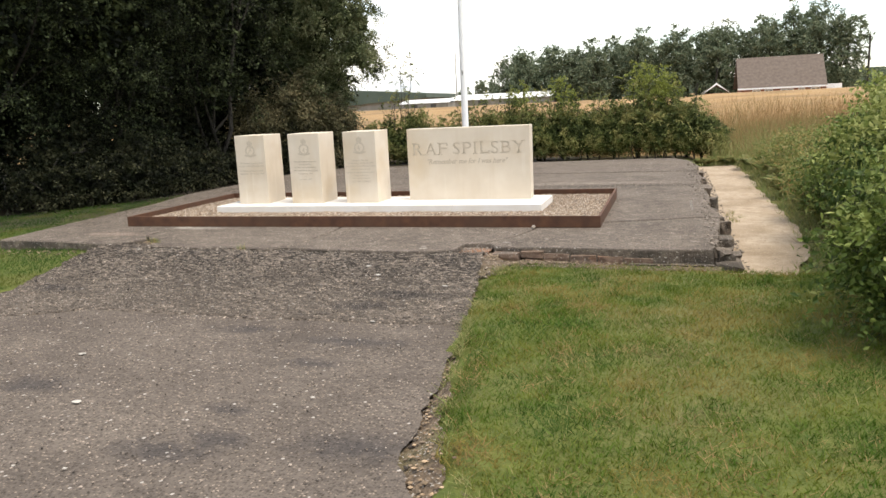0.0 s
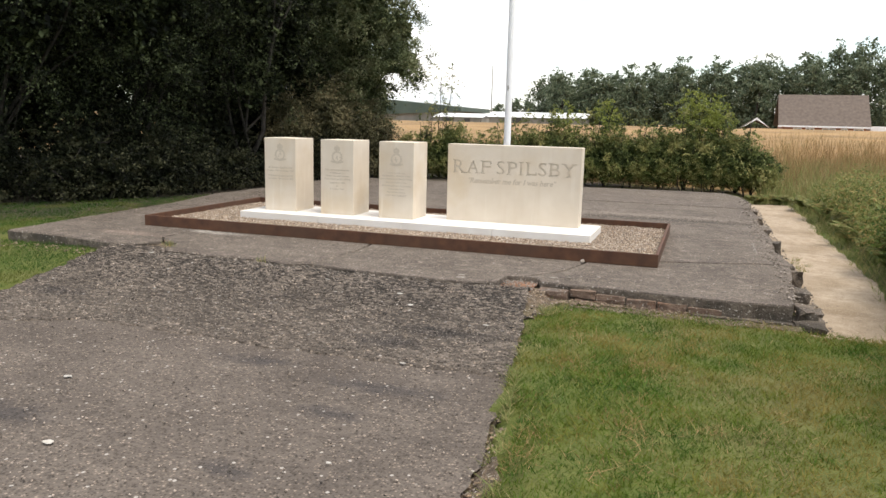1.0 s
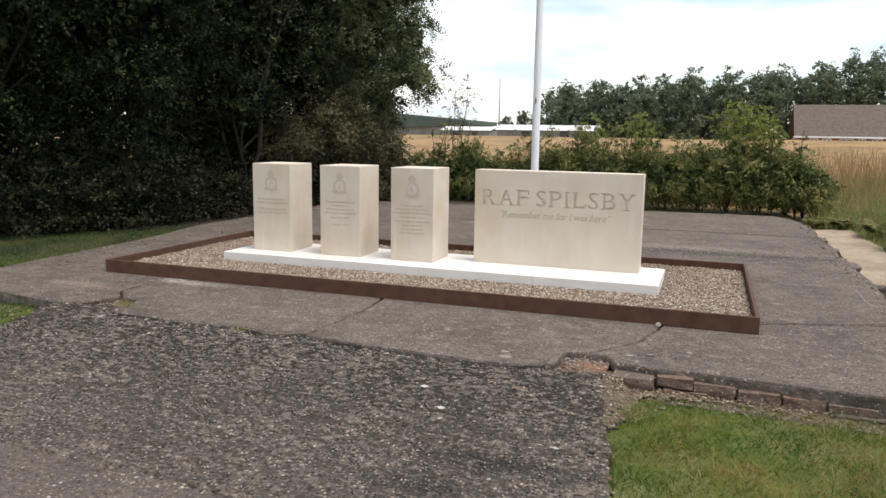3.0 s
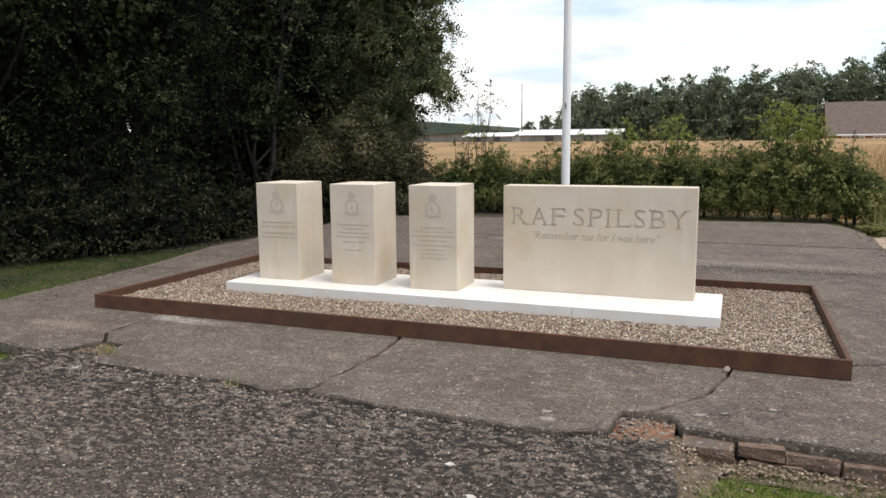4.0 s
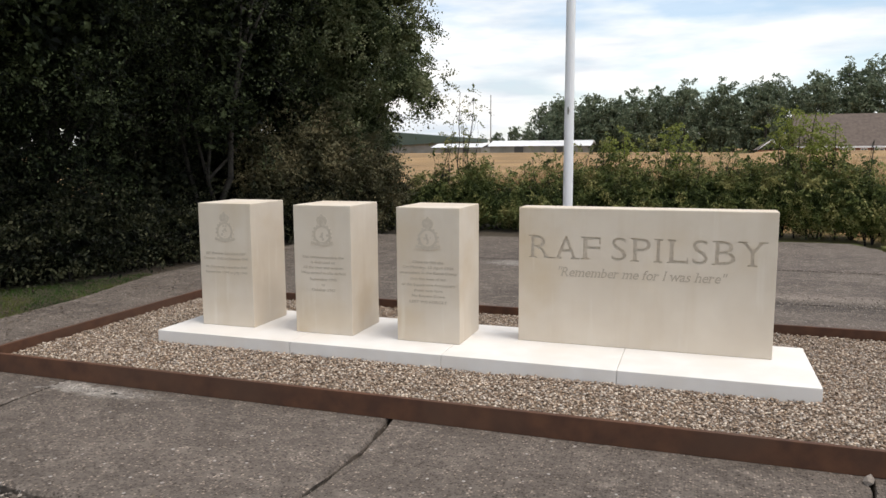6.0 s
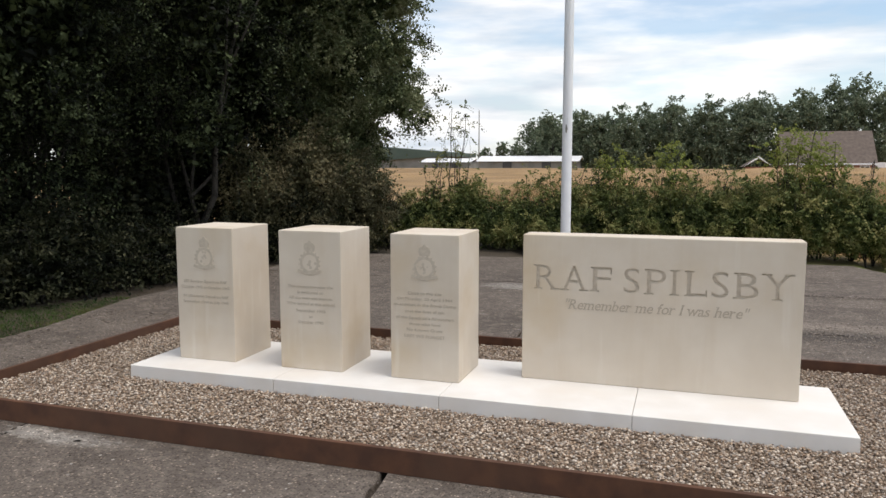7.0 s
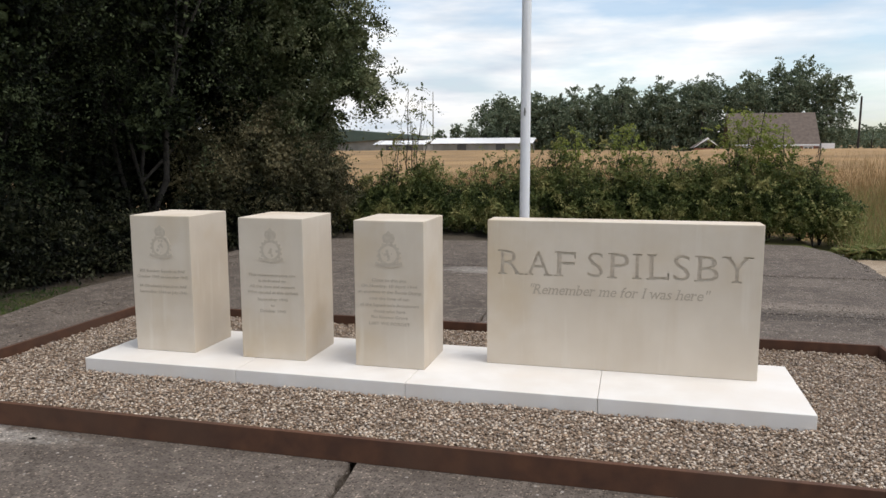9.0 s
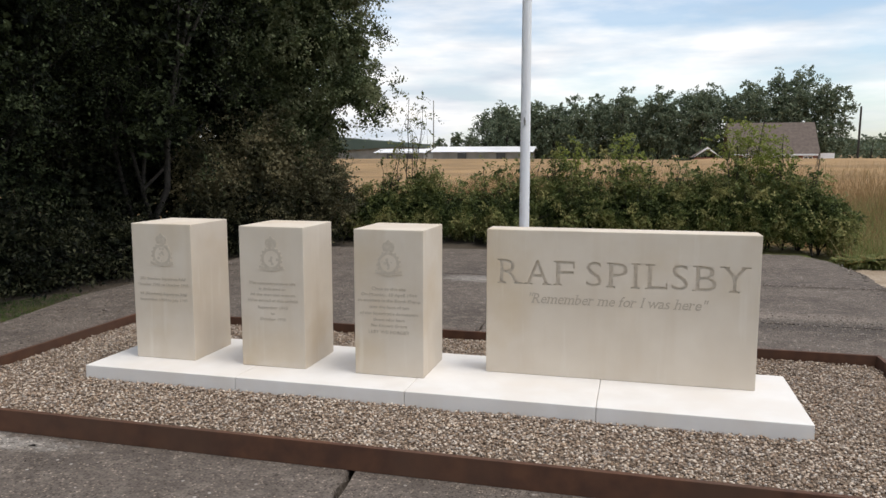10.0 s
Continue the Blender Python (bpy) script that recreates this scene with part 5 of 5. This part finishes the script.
hangar = thing("hangar", "large dark green sheeted hangar across the field", "hangar")
part("wall", box(-92, 205, 0, -65, 235, 4.2), M_SHEDWALL, hangar)
bm = bmesh.new()
prof = [(-93, 7.9), (-63.5, 5.5), (-63.5, 4.3), (-93, 2.7)]
a = [bm.verts.new((x, 204, z)) for x, z in prof]
b = [bm.verts.new((x, 236, z)) for x, z in prof]
bm.faces.new(a)
bm.faces.new(b[::-1])
for i in range(4):
    bm.faces.new((a[i], a[(i + 1) % 4], b[(i + 1) % 4], b[i]))
bmesh.ops.recalc_face_normals(bm, faces=bm.faces[:])
part("roof", bm, M_SHEDGREEN, hangar)
for x0, x1, y0, w, e, r in ((-55.7, -44.0, 160, 10, 2.45, 3.3), (-27.4, -12.2, 108, 6, 2.33, 3.1)):
    shed = thing("farm_shed", "long low farm shed with a pale sheet roof", "shed", "farm sheds")
    part("wall", box(x0, y0, 0, x1, y0 + w, e), M_SHEDWALL, shed)
    part("roof", prism(x0, y0, x1, y0 + w, 0, e - 0.1, r, "x", 0.4), M_SHEDROOF, shed)
    for k in range(5):
        xx = x0 + (x1 - x0) * (k + 0.5) / 5
        part("door", box(xx - 0.7, y0 - 0.1, 0.2, xx + 0.7, y0 + 0.02, 2.1), M_DARK if k % 2 else M_SHEDWALL, shed)
mast = thing("radio_mast", "thin grey radio mast beyond the field", "mast", at=(-38.9, 150, 0))
v, f = tube([(0, 0, -1), (0, 0, 13.3)], [0.16, 0.09], 6)
array_mesh("pole", v, f, M_SHEDWALL, mast)
util = thing("utility_pole", "dark wooden utility pole in the field", "pole", at=(28.6, 93.6, 0))
v, f = tube([(0, 0, 0), (0.05, 0, 7.4)], [0.14, 0.11], 8)
array_mesh("pole", v, f, M_BARK, util)
# low wooded rise along the skyline
hx = np.linspace(-420, 420, 141)
hz = 6.0 + 3.5 * np.sin(hx * 0.013 + 1) + 1.2 * np.sin(hx * 0.09) + 0.7 * np.sin(hx * 0.31) + 6 * np.clip((hx - 60) / 120, 0, 1)
hv = np.concatenate([np.column_stack([hx, np.full(141, 420.0), np.full(141, -2.0)]), np.column_stack([hx, np.full(141, 424.0), hz]), np.column_stack([hx, np.full(141, 480.0), np.full(141, -2.0)])])
k = np.arange(140)
hf = np.concatenate([np.column_stack([k, k + 1, k + 142, k + 141]), np.column_stack([k + 141, k + 142, k + 283, k + 282])])
tagged(array_mesh("backdrop", hv, hf, M_HILL), "low wooded hills on the skyline", "hills", kind="structure")

TOPS = [(-22, 11.0), (-18, 11.6), (-10, 11.9), (-5, 12.3), (-1, 13.4), (3, 12.4), (7, 13.3), (10, 13.6), (14, 13.9), (19, 14.2), (23, 15.4), (28, 17.0), (30.5, 13.5), (33, 9.5)]
for i in range(34):
    x = -21.5 + 52.5 * i / 33 + rng.uniform(-0.8, 0.8)
    y = 117 + 4 * math.sin(i * 1.7)
    h = float(np.interp(x, [a for a, b in TOPS], [b for a, b in TOPS])) + 1.0 * math.sin(i * 2.3) - 1.9
    w = 2.5 + 0.4 * math.sin(i * 3.1)
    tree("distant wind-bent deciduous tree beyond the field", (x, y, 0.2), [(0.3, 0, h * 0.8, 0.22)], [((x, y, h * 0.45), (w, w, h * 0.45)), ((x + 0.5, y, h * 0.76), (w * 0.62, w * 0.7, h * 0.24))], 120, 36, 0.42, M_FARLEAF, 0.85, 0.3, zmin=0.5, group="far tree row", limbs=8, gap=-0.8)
for x, y, h, w in ((-49.4, 215, 9.0, 2.0), (-45.2, 215, 7.2, 1.8), (-55, 215, 6.8, 1.8), (49, 190, 5.5, 4), (55, 185, 6, 5), (61, 200, 7, 6), (43, 180, 4.0, 3)):
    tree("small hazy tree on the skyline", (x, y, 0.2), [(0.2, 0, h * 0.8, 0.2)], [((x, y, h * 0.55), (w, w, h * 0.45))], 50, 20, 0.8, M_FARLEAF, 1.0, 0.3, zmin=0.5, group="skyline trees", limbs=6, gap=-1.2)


# ---- broken edges, bricks, rubble and litter on the slab and drive ----
def chunk(x0, y0, z0, x1, y1, z1, jit, seed):
    """A broken block: a box with knocked-off, uneven corners."""
    bm = box(x0, y0, z0, x1, y1, z1)
    bmesh.ops.subdivide_edges(bm, edges=bm.edges[:], cuts=1, use_grid_fill=True)
    r = random.Random(seed)
    for v in bm.verts:
        v.co += Vector((r.uniform(-jit, jit), r.uniform(-jit, jit), r.uniform(-jit, jit) * 0.7))
    return bm


for k, (xa, xb, proud, zt, h) in enumerate(((4.345, 4.605, 0.11, -0.05, 0.075), (4.625, 4.84, 0.05, -0.035, 0.06), (4.85, 5.09, 0.035, -0.06, 0.07), (5.11, 5.35, 0.05, -0.07, 0.075), (5.37, 5.6, 0.035, -0.075, 0.075), (4.66, 4.93, 0.06, -0.11, 0.06), (5.62, 5.88, 0.04, -0.09, 0.07))):
    part("brick", chunk(xa, -2.35 - proud, zt - h, xb, -2.30, zt, 0.007, k), M_BRICK, slab)
for k, (xa, xb) in enumerate(((5.65, 5.95), (5.97, 6.2), (6.22, 6.42))):
    part("ledge_stone", chunk(xa, -2.44, -0.21, xb, -2.33, -0.135, 0.01, 20 + k), M_SLABSIDE, slab)
for k, b in enumerate(((6.44, -2.44, -0.22, 6.66, -2.2, -0.12), (6.46, -2.34, -0.13, 6.6, -2.1, -0.03), (6.52, -2.12, -0.22, 6.68, -1.85, -0.1), (6.5, -1.6, -0.22, 6.64, -1.3, -0.06), (6.52, -0.62, -0.2, 6.74, -0.4, -0.005), (6.52, 0.4, -0.22, 6.66, 0.8, -0.04),
                       (6.52, 1.5, -0.22, 6.72, 1.85, -0.01), (6.5, 2.85, -0.22, 6.7, 3.3, -0.015), (6.5, 4.2, -0.22, 6.68, 4.6, -0.01), (6.52, 5.4, -0.22, 6.68, 5.8, -0.02))):
    if b[1] > -1.0:
        b = (*b[:3], b[3] - 0.06, b[4] - 0.1, b[5] - 0.02)
    part("broken_block", chunk(*b, 0.025, 40 + k), M_SLABSIDE, slab)

for xa, xb, ya, yb, lab in ((3.97, 4.33, -2.56, -2.16, "crumbled orange brick in a hole at the slab edge"), (-0.24, 0.34, -2.5, -1.98, "crumbled brick and grit in a broken corner of the slab")):
    rub = sheet("brick_rubble", np.arange(xa, xb, 0.03), np.arange(ya, yb, 0.03), lambda x, y: -0.045 - 0.05 * np.clip(-y - 2.3, 0, 1) + 0.01 * wob(x, y, 9) + rng.uniform(-0.01, 0.01, np.shape(x)), M_RUBBLE if xa > 0 else M_DIRT)
    tagged(rub, lab, "rubble", kind="structure")


def scatter(name, label, cat, n, x0, x1, y0, y1, ok, zf, size, mat, flat=0.7):
    x, y = rng.uniform(x0, x1, n), rng.uniform(y0, y1, n)
    k = ok(x, y)
    x, y = x[k], y[k]
    v, f = pebbles(np.column_stack([x, y, zf(x, y)]), size, flat, True)
    return tagged(array_mesh(name, v, f, mat), label, cat, kind="stuff")


on_drive = lambda x, y: (x > drive_left(y) + 0.05) & (x < drive_right(y) - 0.02)
scatter("chippings", "coarse dark and pale chippings standing out of eroded tarmac", "stones", 26000, -0.5, 4.7, STEP + 0.05, -2.6,
        lambda x, y: on_drive(x, y) & (y < slab_front(x) - 0.07) & (0.5 * wob(x, y * 1.8, 2.6, 3) + 0.5 + 0.35 * (y + 3.5) > rng.uniform(0, 1, len(x))), lambda x, y: drive_z(x, y) - 0.001, 0.021, M_STONES)
M_TAR = surf("tarry_crumbs", (0.02, 0.016, 0.013), (0.06, 0.047, 0.038), 30, 0.9, 0.2, 90, island=0.7)
scatter("tarmac_crumbs", "dark tarry crumbs where the tarmac has broken up", "stones", 13000, -0.5, 4.6, -4.0, -2.6,
        lambda x, y: on_drive(x, y) & (y < slab_front(x) - 0.07) & (0.6 * wob(x, y * 2.5, 2.2, 8) + 0.42 + 0.6 * (y + 3.2) > rng.uniform(0, 1, len(x))), lambda x, y: drive_z(x, y) + 0.002, 0.02, M_TAR, 0.55)
scatter("tarmac_clods", "flat dark clods of broken tarmac on the eroded strip", "stones", 7000, -0.5, 4.6, -4.0, -2.55,
        lambda x, y: on_drive(x, y) & (y < slab_front(x) - 0.07) & (0.7 * wob(x, y * 2.2, 3.1, 5) + 0.35 + 0.55 * (y + 3.2) > rng.uniform(0, 1, len(x))), lambda x, y: drive_z(x, y) + 0.004, 0.042, M_TAR, 0.38)
scatter("chippings", "fine chippings scattered on the drive", "stones", 5000, -0.8, 6.0, -9.0, STEP, on_drive, lambda x, y: drive_z(x, y) + 0.011, 0.013, M_STONES)
scatter("stone_litter", "tan rubble and stones between drive and lawn", "stones", 3000, 4.2, 6.9, -9.5, -2.55,
        lambda x, y: (x > drive_right(y) - 0.06) & (x < drive_right(y) + soil_width(y) + 0.07 * wob(x, y, 4)), lambda x, y: soil_z(x, y) + 0.008, 0.026, M_TANSTONES, 0.5)
scatter("stone_litter", "small stones along the slab's broken edge", "stones", 900, -2.4, 6.4, -2.75, -2.3, lambda x, y: ((x < 0.3) | ((x > 4.3) & (x < 4.9))) & (y < -2.4), lambda x, y: np.where(x < 0.3, -0.09, -0.14) + 0.0 * y, 0.028, M_TANSTONES, 0.6)
scatter("stone_litter", "grit lying on the slab", "stones", 1500, -2.2, 6.4, -2.4, 8.0, lambda x, y: ~((x > FX0) & (x < FX1) & (y > FY0) & (y < FY1)), lambda x, y: 0.002 + 0.0 * x, 0.011, M_STONES)
dirt = strip("soil_strip", np.arange(-9.8, -2.5, 0.03), lambda y: drive_right(y) - 0.12, lambda y: drive_right(y) + soil_width(y) + ragged(y, 0.05, 4), 16,
             lambda x, y: soil_z(x, y) + rng.uniform(-0.009, 0.009, np.shape(x)), M_DIRT)
tagged(dirt, "stony bare soil between drive and lawn", "soil", kind="structure")


bare = sheet("soil_strip", np.arange(4.2, 6.5, 0.04), np.arange(-2.6, -2.28, 0.03), lambda x, y: ground_z(x, y) + 0.008 - 0.12 * np.clip(-2.56 - y, 0, 1) + rng.uniform(-0.008, 0.008, np.shape(x)), M_DIRT)
tagged(bare, "bare soil below the slab's brick edge", "soil", kind="structure")
M_CRUMB = surf("concrete_crumbs", (0.15, 0.125, 0.105), (0.3, 0.255, 0.215), 30, 0.9, 0.2, 90, island=0.5)
scatter("stone_litter", "tan grit and brick crumbs below the slab edge", "stones", 2200, 4.15, 6.4, -2.68, -2.4, lambda x, y: (y > -2.5 - 0.25 * np.clip(5.0 - x, 0, 0.7)) & (rng.uniform(0, 1, len(x)) < np.clip((5.9 - x) / 1.4, 0.06, 1)), lambda x, y: ground_z(x, y) + 0.025 - 0.12 * np.clip(-2.56 - y, 0, 1), 0.022, M_TANSTONES, 0.6)
scatter("stone_litter", "crumbled concrete along the slab's rough joints", "stones", 16000, 2.2, 6.5, 2.6, 5.9,
        lambda x, y: (np.abs(y - 3.06 - 0.05 * wob(x, y, 3)) < 0.6 * rng.uniform(0, 1, len(x)) ** 2.2) | (np.abs(y - 5.3 - 0.06 * wob(x, y, 3)) < 0.17 * rng.uniform(0, 1, len(x)) ** 0.6), lambda x, y: 0.004 + 0.0 * x, 0.016, M_CRUMB, 0.6)
scatter("stone_litter", "crumbled concrete along the slab's broken side", "stones", 1200, 6.3, 6.75, -2.3, 7.6, lambda x, y: x > 6.38 + 0.1 * wob(x, y, 5), lambda x, y: np.where(x < 6.5, 0.004, -0.19), 0.03, M_CRUMB, 0.6)
scatter("chippings", "fine pale grit lying in the eroded tarmac", "stones", 15000, -0.5, 4.7, -4.45, -2.55, lambda x, y: on_drive(x, y) & (y < slab_front(x) - 0.04) & (0.5 * wob(x, y * 1.6, 3.4, 7) + 0.6 > rng.uniform(0, 1, len(x))), lambda x, y: drive_z(x, y) + 0.011, 0.013, M_CRUMB, 0.7)
for xa, xb, ya, yb, lab in ((3.98, 4.3, -2.5, -2.18, "brick crumbs and grit lying in the hole"), (-0.2, 0.3, -2.46, -2.05, "pebbles and crumbs in the broken corner"), (0.3, 4.0, -2.72, -2.5, "pale crumbs fallen from the slab edge")):
    scatter("stone_litter", lab, "stones", 260 if xb < 0.5 else 170 if xa > 3 else 420, xa, xb, ya, yb, lambda x, y: y < np.where((x > 0.3) & (x < 3.97), slab_front(x) - 0.03, 9), lambda x, y: np.where((x > 0.3) & (x < 3.97), drive_z(x, y) + 0.008, -0.04 - 0.05 * np.clip(-y - 2.3, 0, 1)), 0.024, M_TANSTONES if xb < 4.0 and xa < 0 else M_CRUMB, 0.6)
M_LITTER = surf("dead_leaf_litter", (0.035, 0.026, 0.017), (0.11, 0.08, 0.05), 30, 0.95, 0.2, 90, island=0.6)
scatter("tarmac_crumbs", "dark broken crumbs along the drive's edge", "stones", 1500, 4.3, 7.0, -9.0, -3.0, lambda x, y: np.abs(x - drive_right(y) - 0.03 * wob(x, y, 7)) < 0.075 * rng.uniform(0, 1, len(x)), lambda x, y: drive_z(x, y) - 0.014, 0.036, M_TAR, 0.6)
scatter("leaf_litter", "tan dead leaves caught along the drive's edge", "leaf litter", 5200, 4.3, 7.2, -9.4, -4.8, lambda x, y: (x > drive_right(y)) & (x < drive_right(y) + soil_width(y) * rng.uniform(0.5, 1.3, len(x))), lambda x, y: soil_z(x, y) + 0.012, 0.03, surf("tan_leaf_litter", (0.13, 0.085, 0.05), (0.36, 0.26, 0.17), 30, 0.95, 0.2, 90, island=0.6), 0.15)
scatter("leaf_litter", "dark dead leaves and twigs blown onto the slab by the trees", "leaf litter", 13000, -3.4, -1.1, -1.2, 7.4, lambda x, y: (rng.uniform(0, 1, len(x)) ** 2 > (x + 2.9) / 1.9) & (0.6 * wob(x, y, 2.3, 4) + 0.5 > rng.uniform(0, 1, len(x))), lambda x, y: np.where(x > -2.35, 0.003, ground_z(x, y) + 0.012), 0.03, M_LITTER, 0.2)


def flakes(label, spots, mat):
    """Thin pale flakes of mortar lying on the concrete."""
    vs, fs, n0 = [], [], 0
    for x, y, z, r in spots:
        k = 9
        a = np.linspace(0, 2 * np.pi, k, endpoint=False)
        rr = r * rng.uniform(0.5, 1.2, k)
        ring = np.column_stack([x + rr * np.cos(a) * 1.3, y + rr * np.sin(a) * 0.8, np.full(k, z)])
        vs += [ring, ring * 0.9 + np.array([x, y, z]) * 0.1 + np.array([0, 0, 0.004])]
        for i in range(k):
            j = (i + 1) % k
            fs.append((n0 + i, n0 + j, n0 + k + j, n0 + k + i))
        fs += [(n0 + k, n0 + k + i, n0 + k + i + 1, n0 + k + i + 1) for i in range(1, k - 1)]
        n0 += 2 * k
    v = np.concatenate(vs)
    me = bpy.data.meshes.new("mortar_flakes")
    me.from_pydata(v.tolist(), [], [tuple(dict.fromkeys(f)) for f in fs])
    me.materials.append(mat)
    return tagged(new("mortar_flakes", me), label, "litter", kind="stuff")


pale = [(-0.3 + 0.85 * rng.uniform(), -1.36 + 0.14 * rng.uniform(), 0.001, 0.008 + 0.022 * rng.uniform()) for k in range(26)]
pale += [(1.2 + 0.9 * rng.uniform(), 4.4 + 0.5 * rng.uniform(), 0.001, 0.02 + 0.03 * rng.uniform()) for k in range(14)]
pale += [(3.63, -2.47, 0.001, 0.036), (3.6, -2.36, 0.001, 0.03), (4.42, -2.12, 0.001, 0.036), (4.55, -2.05, 0.001, 0.026), (4.8, -1.9, 0.001, 0.022), (6.35, -0.2, 0.001, 0.02)]
pale += [(6.29 + 0.000 * k, 1.03 + -0.037 * k, 0.001, 0.014) for k in range(24)]
flakes("pale mortar scuffs on the concrete slab", pale, surf("pale_scuffs", (0.2, 0.172, 0.145), (0.34, 0.305, 0.27), 30, 0.9, 0.4, 90, island=0.3))
flakes("white flakes lying on the drive", [(x, y, float(drive_z(x, y)) + 0.012, r * 0.6) for x, y, r in ((3.49, -3.34, 0.045), (3.3, -3.1, 0.04), (2.1, -5.47, 0.04), (2.73, -6.2, 0.045), (3.9, -4.5, 0.03), (2.5, -2.9, 0.03), (4.2, -3.6, 0.03), (1.4, -3.7, 0.02), (3.3, -6.9, 0.02), (0.3, -2.62, 0.05), (4.1, -5.9, 0.02))], M_FLAKE)
part_stone = array_mesh("stone", *pebbles(np.array([(4.545, -1.24, 0.016)]), 0.052), M_CRUMB)
tagged(part_stone, "single pale stone against the steel edging", "stone")
for x, y, z in ((0.22, -2.28, 0.0), (0.3, -2.32, 0.0), (1.58, -2.54, -0.02), (6.78, 0.6, -0.2), (6.82, 1.2, -0.2), (6.8, 0.45, -0.2), (6.9, 0.8, -0.2), (6.76, 0.95, -0.2), (4.45, -2.52, -0.15)):
    t = thing("weed", "small grass tuft in a crack", "weed", "weeds", at=(x, y, z))
    v, f = blades(rng.normal(size=(26, 3)) * np.array([0.03, 0.02, 0]), 0.07, 0.005, 0.5)
    array_mesh("tuft", v, f, M_FERN, t)
